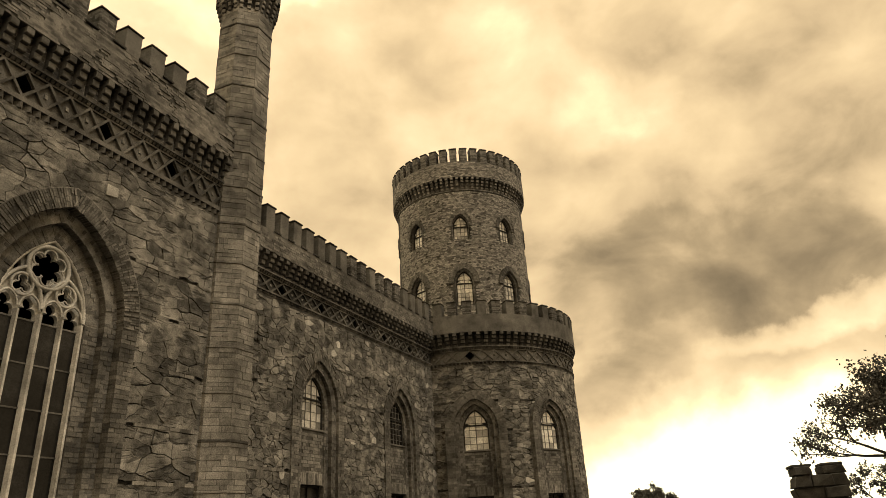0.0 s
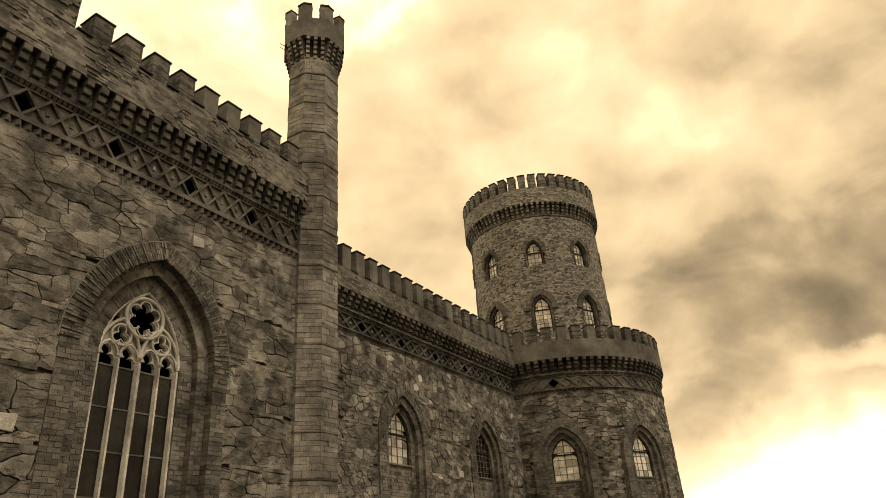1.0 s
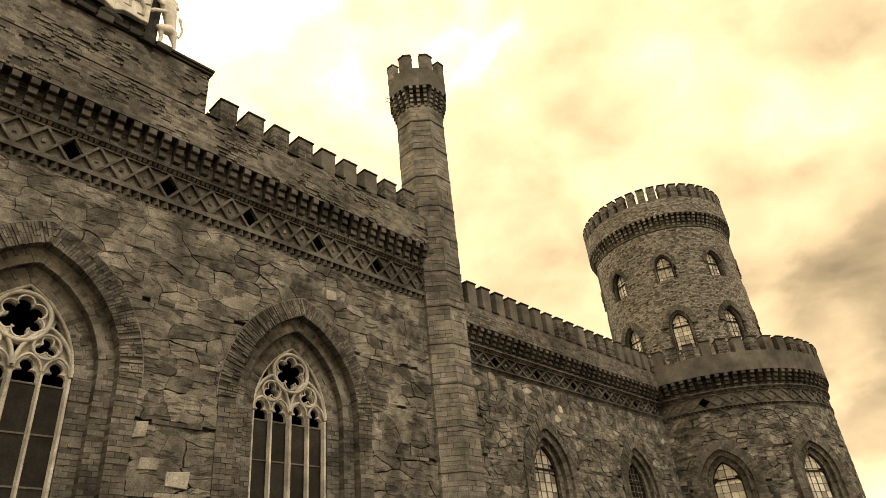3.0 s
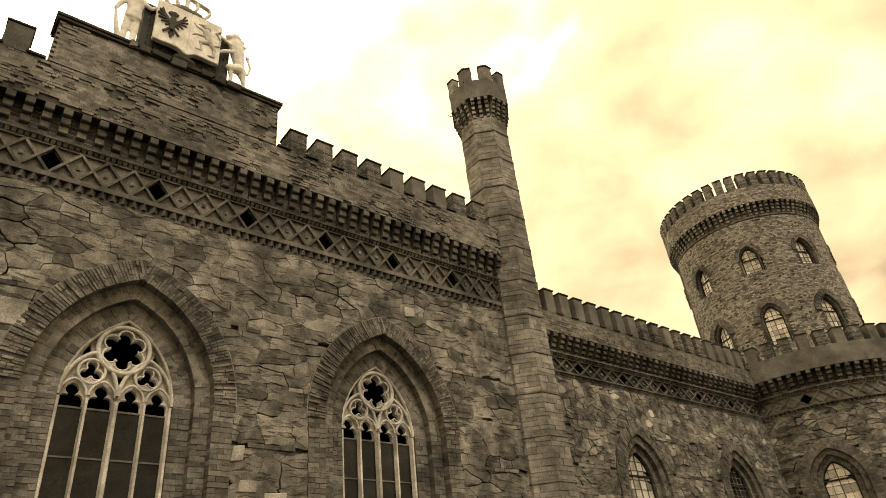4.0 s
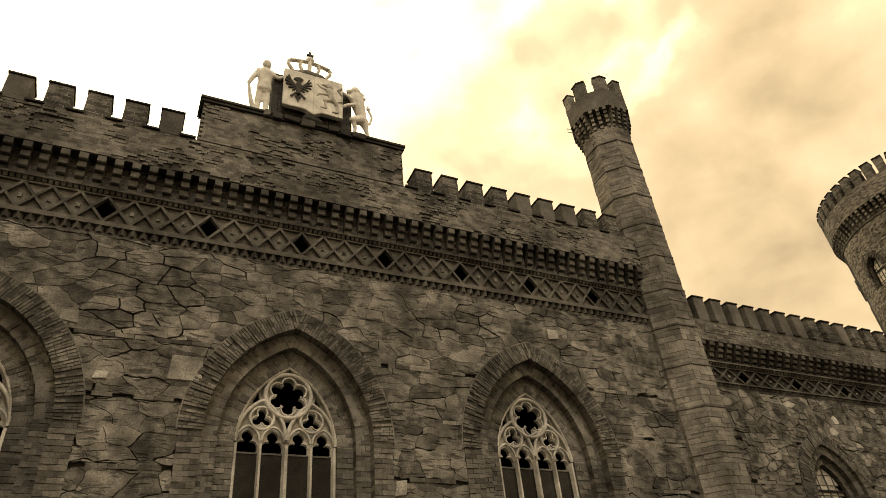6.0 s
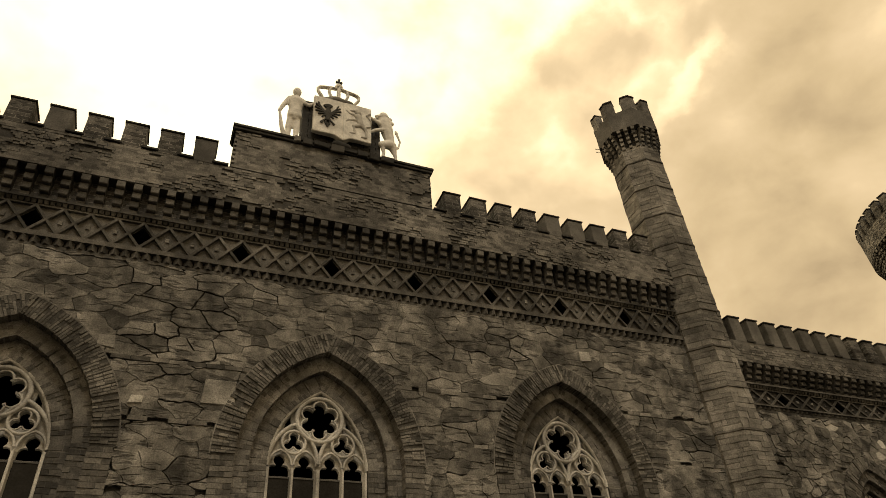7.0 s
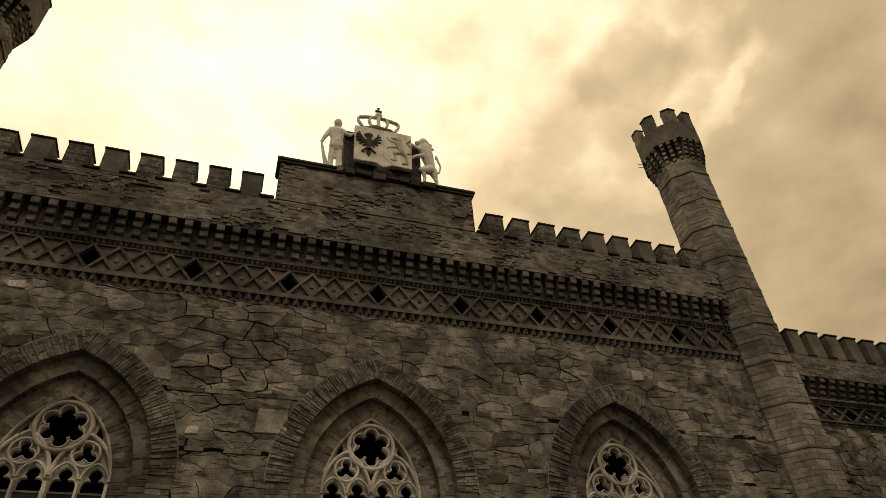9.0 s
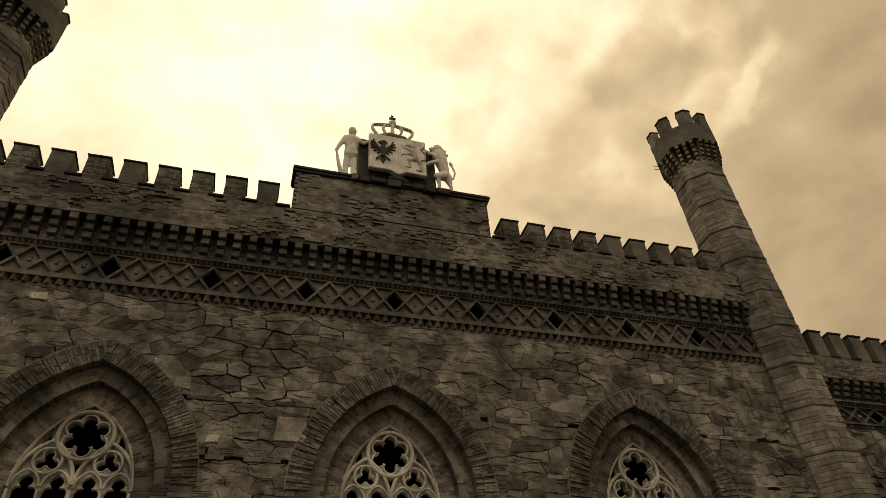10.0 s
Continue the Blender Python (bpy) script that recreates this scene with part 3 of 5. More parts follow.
# ---- chapel wing (wall A) ----
A = Flat(0.0)
A_U0, A_U1 = -13.6, 1.45
BIG = [(-10.19, 0.73, 0.6, 2.0, 5.0), (-6.01, 0.73, 0.6, 2.0, 5.0), (-1.81, 0.73, 0.6, 2.0, 5.0)]
HOOD = [(u, 1.50, c, s, h) for u, a, c, s, h in BIG]
INNER = [(u, 1.30, c, s, h) for u, a, c, s, h in BIG]
wall_a = thing("wall_chapel", "rubble stone chapel wall with brick bands and a battlemented parapet", "wall", kind="structure")
me = Mesher()
skin(me, A, A_U0, A_U1, 0.0, 8.10, INNER, d=-0.03)
part("masonry_core", me.mesh("masonry_core", MORTAR), wall_a)
me = Mesher()
skin(me, A, A_U0, A_U1, 8.57, 9.22)
part("brick_backing", me.mesh("brick_backing", BRICKWALL), wall_a)
# room side of the wall, its darkness held in the colour
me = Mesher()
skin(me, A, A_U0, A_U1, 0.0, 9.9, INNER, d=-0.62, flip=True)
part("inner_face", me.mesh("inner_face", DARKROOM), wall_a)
OVER = 0.22
cornice(A, A_U0, A_U1, wall_a, 7.88, 8.10, 8.57, 8.69, 8.67, 9.22, OVER, 0.25, 0.125, 0.375, 0.0, [-1.5 * k for k in range(9)], tooth=0.15)
me = Mesher()
strip(me, A, A_U0, A_U1, 9.22, 10.02, -0.2, OVER - 0.025)
strip(me, A, -7.90, -4.11, 10.02, 10.94, -0.2, OVER - 0.025)
part("parapet", me.mesh("parapet", JOINT), wall_a)
rng = random.Random(5)
me = Mesher()
parapet_bricks(me, A, A_U0, A_U1, 9.225, 10.0, OVER, rng, -0.1, 1.0, k=0.72, smear=True)
parapet_bricks(me, A, -7.895, -4.115, 10.01, 10.44, OVER, rng, -0.1, 1.0, parent=wall_a, k=0.72, smear=True)
parapet_bricks(me, A, -7.895, -4.115, 10.442, 10.93, OVER, rng, -0.1, 1.0, k=0.72, smear=True)
part("facing_bricks", me.mesh("facing_bricks", FACING), wall_a, kind="stuff")
me = Mesher()
strip(me, A, -7.945, -4.07, 10.94, 11.0, -0.24, OVER + 0.04)
strip(me, A, -7.965, -4.05, 11.0, 11.06, -0.26, OVER + 0.065)
part("coping", me.mesh("coping", COPING, bevel=0.008), wall_a, "dark weathered stone coping")
me = Mesher()
me.box(-0.135, 0.135, -0.03, 0.42, -0.012, 0.022)
ledge = me.mesh("ledge", COPING)
for u in [-3.67 + 0.572 * (k - 0.5) for k in range(9)] + [-8.35 - 0.567 * (k - 0.5) for k in range(9)]:
    part("ledge", ledge, wall_a, m=A.mat(u, 10.02, OVER))
bodies, cap = merlon_meshes(0.356, 0.54, 0.42, (BRICKWALL, RENDERED))
us = [-3.67 + 0.572 * k for k in range(9)] + [-8.35 - 0.567 * k for k in range(9)]
for k, u in enumerate(us):
    mo = part("merlon", bodies[rng.random() < 0.3], wall_a, m=A.mat(u, 10.01, OVER) @ pose(0, 0, 0, 0, 0, rng.uniform(-1, 1)))
    part("coping", cap, mo)
me = Mesher()
for z in (6.24, 5.38, 4.46, 3.5, 2.6):
    brick_course(me, A, A_U0, A_U1, z, rng, holes=HOOD, skip=0.04)
part("brick_band", me.mesh("brick_band", BRICK), wall_a, kind="stuff")

for x0, x1, z0, z1 in ((-1.33, -1.09, 7.2, 7.39), (-9.22, -8.99, 6.39, 6.55), (-8.64, -8.46, 5.6, 5.74), (-7.75, -7.30, 5.68, 6.06), (-3.98, -3.65, 3.65, 3.86), (-4.49, -4.31, 4.26, 4.47), (-4.36, -4.11, 3.86, 4.01), (-11.4, -11.19, 7.62, 7.74)):
    me = Mesher()
    j = lambda: rng.uniform(-0.025, 0.025)
    q = [(x0 + j(), z0 + j()), (x1 + j(), z0 + j()), (x1 + j(), z1 + j()), (x0 + j(), z1 + j())]
    me.hexa([A.at(u, v, 0.04 + j() * 0.2) for u, v in q], [A.at(u, v, -0.02) for u, v in q])
    part("pale_stone", me.mesh("pale_stone", STONE_PALE, bevel=0.008), wall_a, "pale dressed block in the rubble")


def big_window(u):
    """A four-light traceried window in a stepped brick arch."""
    w = thing("window_chapel", "tall pointed window with sandstone tracery and dark glass in a brick arch", "window", A.mat(u), "chapel windows", "structure")
    a, c, sill, spring = 0.735, 0.6, 2.0, 5.02
    steps = [(0.735, 0.985, 0.27, 0.36), (0.985, 1.205, 0.13, 0.29)]
    me = Mesher()
    for a0, a1, y0, y1 in steps:
        ring(me, a0 + 0.008, a1 + 0.2, c, spring, sill, y0 + 0.004, y1 + 0.2)
    ring(me, 1.213, 1.495, c, spring, sill, -0.024, 0.15)
    part("arch_mortar", me.mesh("arch_mortar", LIME), w)
    me = Mesher()
    ring(me, 1.22, 1.53, c, spring, spring - 0.02, -0.03, 0.15)
    part("hood_mortar", me.mesh("hood_mortar", JOINT), w)
    me = Mesher()
    ring(me, 1.522, 1.54, c, spring, spring - 0.01, -0.036, 0.05, 22)
    part("fillet", me.mesh("fillet", LIME), w, "thin pale mortar fillet round the arch")
    for a0, a1, y0, y1 in steps:
        voussoirs(a0, a1, c, spring, y0, y1, w, mat=ARCHBRICK, wild=0.008, joint=0.004)
    voussoirs(1.205, 1.52, c, spring, -0.045, 0.14, w, size=0.045, mat=HOODBRICK, wild=0.009, joint=0.004)
    me = Mesher()
    r = random.Random(7)
    for a0, a1, y0, y1 in steps:
        jamb_courses(me, a0, a1, sill, spring, y0, y1, r)
    jamb_courses(me, 1.205, 1.50, sill, spring, -0.03, 0.14, r)
    part("jamb_bricks", me.mesh("jamb_bricks", ARCHBRICK), w, kind="stuff")
    tracery(w, a, c, sill, spring)


def foil(n, r, lobe, turn=0.0, steps=10):
    """Outline of an opening with n round lobes and cusps between them."""
    span = 2.25 if n == 3 else 1.98
    pts = []
    for k in range(n):
        t = turn + 2 * math.pi * k / n
        cx, cz = (r - lobe) * math.cos(t), (r - lobe) * math.sin(t)
        for q in range(steps):
            s = t - span + 2 * span * q / (steps - 1)
            pts.append((cx + lobe * math.cos(s), cz + lobe * math.sin(s)))
    return pts


def plate(me, outline, openings, y0, y1):
    """A flat stone slab with openings cut right through."""
    from mathutils.geometry import tessellate_polygon
    loops = [[Vector((x, z, 0)) for x, z in q] for q in [outline] + openings]
    flat = [p for q in loops for p in q]
    for t in tessellate_polygon(loops):
        tri = [flat[i] for i in t]
        if (tri[1] - tri[0]).cross(tri[2] - tri[0]).z < 0:
            tri = tri[::-1]
        me.face([(p.x, y0, p.y) for p in tri])
        me.face([(p.x, y1, p.y) for p in tri[::-1]])
    for n, q in enumerate(loops):
        area = sum(q[i].x * q[(i + 1) % len(q)].y - q[(i + 1) % len(q)].x * q[i].y for i in range(len(q)))
        for i in range(len(q)):
            p, r = q[i], q[(i + 1) % len(q)]
            if (area > 0) == (n == 0):
                p, r = r, p
            me.face([(p.x, y0, p.y), (r.x, y0, r.y), (r.x, y1, r.y), (p.x, y1, p.y)])


def tube(me, path, r, y, sides=6, closed=False):
    """A round moulding along a path in the window's plane."""
    n = len(path)
    rings = []
    for i, (x, z) in enumerate(path):
        a = path[i - 1] if (i or closed) else path[i]
        b = path[(i + 1) % n] if (i < n - 1 or closed) else path[i]
        tx, tz = b[0] - a[0], b[1] - a[1]
        ln = math.hypot(tx, tz) or 1
        nx, nz = -tz / ln, tx / ln
        rings.append([(x + nx * r * math.cos(q), y - r * math.sin(q), z + nz * r * math.cos(q)) for q in [2 * math.pi * k / sides for k in range(sides)]])
    for i in range(n if closed else n - 1):
        p, q = rings[i], rings[(i + 1) % n]
        for k in range(sides):
            j = (k + 1) % sides
            me.face([p[k], p[j], q[j], q[k]])


def arc_path(cx, cz, r, t0, t1, n=12):
    return [(cx + r * math.cos(t0 + (t1 - t0) * k / n), cz + r * math.sin(t0 + (t1 - t0) * k / n)) for k in range(n + 1)]


def pointed(a, c, x0, z0, n=12):
    R = a + c
    lim = math.acos(c / R)
    right = [(x0 + R * math.cos(lim * k / n) - c, z0 + R * math.sin(lim * k / n)) for k in range(n + 1)]
    left = [(2 * x0 - x, z) for x, z in right[::-1]]
    return right + left[1:]


def tracery(w, a, c, sill, spring):
    Y = 0.31
    out = [(-a - 0.02, spring - 0.12), (a + 0.02, spring - 0.12)] + pointed(a + 0.02, c, 0, spring)
    rose_z, rose_r, tz = 5.755, 0.345, 5.385
    openings = [[(x, rose_z + z) for x, z in foil(6, 0.285, 0.094, math.pi / 2)]]
    for s in (-1, 1):
        cx = s * 0.365
        openings.append([(cx + x, tz + z) for x, z in foil(3, 0.150, 0.064, math.pi / 2)])
        for q in (-1, 1):
            lx = cx + q * 0.178
            b, t = spring - 0.119, spring + 0.0
            openings.append([(lx - 0.145, b), (lx + 0.145, b), (lx + 0.145, t - 0.02), (lx + 0.12, t + 0.03), (lx + 0.08, t + 0.045), (lx + 0.042, t + 0.04), (lx + 0.074, t + 0.075), (lx + 0.083, t + 0.115), (lx + 0.06, t + 0.165), (lx, t + 0.20), (lx - 0.06, t + 0.165), (lx - 0.083, t + 0.115), (lx - 0.074, t + 0.075), (lx - 0.042, t + 0.04), (lx - 0.08, t + 0.045), (lx - 0.12, t + 0.03), (lx - 0.145, t - 0.02)])
        # eyes between the rose, the great arch and the lesser arches
        openings.append([(s * 0.40, 5.625), (s * 0.52, 5.56), (s * 0.50, 5.68), (s * 0.43, 5.80)][::s])
        openings.append([(s * 0.405, 5.555), (s * 0.44, 5.535), (s * 0.42, 5.575)][::s])
    openings.append([(-0.085, 5.395), (-0.05, 5.34), (0.0, 5.24), (0.05, 5.34), (0.085, 5.395), (0.0, 5.375)])
    me = Mesher()
    plate(me, out, openings, Y + 0.065, Y + 0.14)
    part("tracery", me.mesh("tracery", TRACERY), w, "pale carved sandstone tracery")
    me = Mesher()
    tube(me, arc_path(0, rose_z, rose_r, 0, 2 * math.pi * 23 / 24, 23), 0.036, Y + 0.01, closed=True)
    tube(me, [(x, rose_z + z) for x, z in foil(6, 0.300, 0.107, math.pi / 2)], 0.016, Y + 0.015, closed=True)
    for s in (-1, 1):
        tube(me, pointed(0.352, 0.30, s * 0.365, spring + 0.06, 10), 0.03, Y + 0.012)
        tube(me, arc_path(s * 0.365, tz, 0.172, 0, 2 * math.pi * 15 / 16, 15), 0.022, Y + 0.012, closed=True)
        tube(me, [(s * 0.365 + x, tz + z) for x, z in foil(3, 0.158, 0.072, math.pi / 2)], 0.012, Y + 0.016, closed=True)
        for q in (-1, 1):
            lx = s * 0.365 + q * 0.178
            tube(me, pointed(0.162, 0.06, lx, spring + 0.03, 6), 0.019, Y + 0.014)
    tube(me, pointed(a - 0.005, c, 0, spring, 14), 0.036, Y)
    part("tracery_moulding", me.mesh("tracery_moulding", TRACERY, smooth=True), w)
    for x, r in ((-0.365, 0.029), (0.0, 0.043), (0.365, 0.029), (-0.71, 0.034), (0.71, 0.034)):
        me = Mesher()
        k = [(x - r, Y + 0.05), (x - r * 0.5, Y - 0.02), (x + r * 0.5, Y - 0.02), (x + r, Y + 0.05), (x + r, Y + 0.12), (x - r, Y + 0.12)]
        me.hexa([(p, q, sill) for p, q in k][::-1], [(p, q, spring - 0.02) for p, q in k][::-1])
        part("mullion", me.mesh("mullion", TRACERY), w)
    bars = [4.88, 4.24, 3.60, 2.96, 2.32]
    for lo, hi in ((-0.70, -0.385), (-0.345, -0.03), (0.03, 0.345), (0.385, 0.70)):
        for z in bars:
            me = Mesher()
            me.box(lo, hi, Y + 0.045, Y + 0.065, z - 0.011, z + 0.011)
            part("glazing_bar", me.mesh("glazing_bar", LEAD), w)
        for z1, z0 in zip(bars, bars[1:] + [sill]):
            me = Mesher()
            me.box(lo, hi, Y + 0.06, Y + 0.066, z0, z1)
            part("pane", me.mesh("pane", GLASS), w, m=pose(0, 0, 0))
    me = Mesher()
    me.box(-1.5, 1.5, -0.08, 0.55, sill - 0.12, sill)
    part("sill", me.mesh("sill", TRACERY, bevel=0.01), w)


for u, *_ in BIG:
    big_window(u)

# ---- octagonal turrets ----


def turret(x, y, name, label):
    """A slender octagonal turret of coursed stone with a corbelled, battlemented head."""
    t = thing(name, label, "turret", Matrix.Translation((x, y, 0)), "turrets")
    R, r = 0.632, random.Random(int(x * 10))
    ap = R * math.cos(math.pi / 8)
    me = Mesher()
    core = [(R * 0.975 * math.cos(math.pi / 8 + k * math.pi / 4), R * 0.975 * math.sin(math.pi / 8 + k * math.pi / 4)) for k in range(8)]
    me.hexa([(p, q, 0.0) for p, q in core][::-1], [(p, q, 14.1) for p, q in core][::-1])
    part("core", me.mesh("core", MORTAR), t)
    me = Mesher()
    side = R * math.sin(math.pi / 8)
    bands = [0.75 + 0.872 * k for k in range(15)]
    z = 0.0
    while z < 13.5:
        nxt = min([b for b in bands if b > z + 0.01] + [13.52])
        h = min(r.uniform(0.075, 0.14), nxt - z)
        if nxt - z - h < 0.07:
            h = nxt - z
        flag = any(abs(z - b) < 0.005 for b in bands)
        if flag:
            h = 0.05
        for k in range(8):
            am = k * math.pi / 4
            nx, ny, tx, ty = math.cos(am), math.sin(am), -math.sin(am), math.cos(am)
            cuts = [-side, side]
            if not flag:
                cuts = [-side] + sorted(r.uniform(-side * 0.7, side * 0.7) for _ in range(r.choice((1, 1, 2)))) + [side]
            for a, b in zip(cuts, cuts[1:]):
                d = ap + (0.01 if flag else r.uniform(0.0, 0.016))
                f = d / ap
                g0, g1 = (a * f if a == -side else a + 0.003), (b * f if b == side else b - 0.003)
                P = lambda s, q, zz: (nx * q + tx * s, ny * q + ty * s, zz)
                lo, hi = z + 0.003, z + h - 0.003
                me.hexa([P(g0, d, lo), P(g1, d, lo), P(g1, d, hi), P(g0, d, hi)], [P(g0, ap * 0.94, lo), P(g1, ap * 0.94, lo), P(g1, ap * 0.94, hi), P(g0, ap * 0.94, hi)])
        z += h
    part("coursed_masonry", me.mesh("coursed_masonry", ASHLAR), t, kind="stuff")
    bm_ = Mesher()
    q = (ap + 0.024) / math.cos(math.pi / 8)
    pts = [(q * math.cos(math.pi / 8 + k * math.pi / 4), q * math.sin(math.pi / 8 + k * math.pi / 4)) for k in range(8)]
    bm_.hexa([(x, y, 0.0) for x, y in pts][::-1], [(x, y, 0.045) for x, y in pts][::-1])
    bmesh_shared = bm_.mesh("string_band", BRICK, bevel=0.008)
    for b in bands:
        part("string_band", bmesh_shared, t, m=Matrix.Translation((0, 0, b)))
    H = 0.82
    cm = corbel_mesh(0.085, 0.62, 0.17, BRICK, 5)
    for k in range(8):
        for s in (-0.18, 0.0, 0.18):
            m = Matrix.Rotation(k * math.pi / 4 + math.pi / 2, 4, "Z") @ Matrix.Translation((s, -ap, 13.46))
            part("corbel", cm, t, m=m)
    me = Mesher()
    for k in range(8):
        a0, a1 = (k - 0.5) * math.pi / 4, (k + 0.5) * math.pi / 4
        P = lambda q, a, zz: (q * math.cos(a), q * math.sin(a), zz)
        me.hexa([P(H, a0, 14.06), P(H, a1, 14.06), P(H, a1, 14.68), P(H, a0, 14.68)], [P(0.6, a0, 14.06), P(0.6, a1, 14.06), P(0.6, a1, 14.68), P(0.6, a0, 14.68)])
    part("head", me.mesh("head", RENDERED), t, "plain rendered battlement ring")
    f = 0.62
    for k in range(8):
        am = (k + 0.5) * math.pi / 4
        me = Mesher()
        def q(rad, s):
            a = am + s * math.pi / 4 * 0.5
            edge = rad * math.cos(math.pi / 8) / math.cos(math.pi / 8 * (1 - abs(s)))
            return (edge * math.cos(a), edge * math.sin(a))
        pts = [q(H, -f), q(H, 0), q(H, f), q(0.62, f), q(0.62, 0), q(0.62, -f)]
        me.hexa([(p[0], p[1], 14.66) for p in pts][::-1], [(p[0], p[1], 15.13) for p in pts][::-1])
        mo = part("merlon", me.mesh("merlon", ASHLAR if k % 2 else RENDERED, bevel=0.01), t)
        me = Mesher()
        pts = [q(H + 0.02, -f - 0.03), q(H + 0.02, 0), q(H + 0.02, f + 0.03), q(0.60, f + 0.03), q(0.60, 0), q(0.60, -f - 0.03)]
        me.hexa([(p[0], p[1], 15.13) for p in pts][::-1], [(p[0], p[1], 15.17) for p in pts][::-1])
        part("coping", me.mesh("coping", COPING), mo)
    for dz in (14.1, 14.22):
        me = Mesher()
        tube(me, [(0.0, 0.0), (0.12, 0.02), (0.15, 0.02), (0.16, 0.05)], 0.008, 0.0, 5)
        part("iron_hook", me.mesh("iron_hook", IRON), t, "small bent iron hook", m=Matrix.Rotation(math.radians(158), 4, "Z") @ Matrix.Translation((0.77, 0, dz - 0.2)))
    return t


turret(1.915, 0.15, "corner_turret", "slender octagonal stone turret with a battlemented corbelled head")
turret(-13.8, 0.15, "corner_turret", "slender octagonal stone turret with a battlemented corbelled head")

# ---- lower wing (wall B) ----
B = Flat(0.0)
B_U0, B_U1 = 2.35, 11.6
BW = [(5.1, 0.45, 0.30, 3.98, 4.56), (9.25, 0.45, 0.30, 3.98, 4.56)]
BH = [(u, 1.05, c, 0.0, sp) for u, a, c, s, sp in BW]
wall_b = thing("wall_wing", "lower rubble stone wing wall with lattice frieze and battlements", "wall", kind="structure")
me = Mesher()
skin(me, B, B_U0, B_U1, 0.0, 6.78, d=-0.03, holes=[(u, 0.95, c, 0.0, sp) for u, a, c, s, sp in BW])
skin(me, B, B_U0, B_U1, 7.10, 7.62)
part("masonry_core", me.mesh("masonry_core", MORTAR), wall_b)
# room side of the wing, coloured dark to stand for indoor shade
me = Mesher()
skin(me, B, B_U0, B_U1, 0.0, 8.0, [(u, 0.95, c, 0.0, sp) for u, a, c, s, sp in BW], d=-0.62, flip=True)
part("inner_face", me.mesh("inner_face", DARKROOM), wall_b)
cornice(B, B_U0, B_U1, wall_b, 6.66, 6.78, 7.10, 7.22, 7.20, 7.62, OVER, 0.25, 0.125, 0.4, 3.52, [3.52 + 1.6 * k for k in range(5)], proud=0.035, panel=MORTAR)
me = Mesher()
strip(me, B, B_U0, B_U1, 7.62, 8.12, -0.2, OVER)
part("parapet", me.mesh("parapet", RENDERED), wall_b)
me = Mesher()
parapet_bricks(me, B, B_U0, B_U1, 7.63, 8.1, OVER, rng, -0.05, 3.0, k=0.8)
part("facing_bricks", me.mesh("facing_bricks", FACING), wall_b, kind="stuff")
me = Mesher()
me.box(-0.115, 0.115, -0.03, 0.36, -0.012, 0.022)
ledge = me.mesh("ledge", COPING)
for k in range(17):
    part("ledge", ledge, wall_b, m=B.mat(2.77 + 0.5105 * (k + 0.5), 8.13, OVER))
bodies, cap = merlon_meshes(0.31, 0.61, 0.36, (RENDERED, BRICKWALL))
for k in range(17):
    mo = part("merlon", bodies[rng.random() < 0.2], wall_b, m=B.mat(2.77 + 0.5105 * k, 8.12, OVER))
    part("coping", cap, mo)
me = Mesher()
for z in (5.55, 4.72, 3.85, 3.0):
    brick_course(me, B, B_U0, B_U1, z, rng, holes=BH, d=0.026)
part("brick_band", me.mesh("brick_band", BRICK), wall_b, kind="stuff")


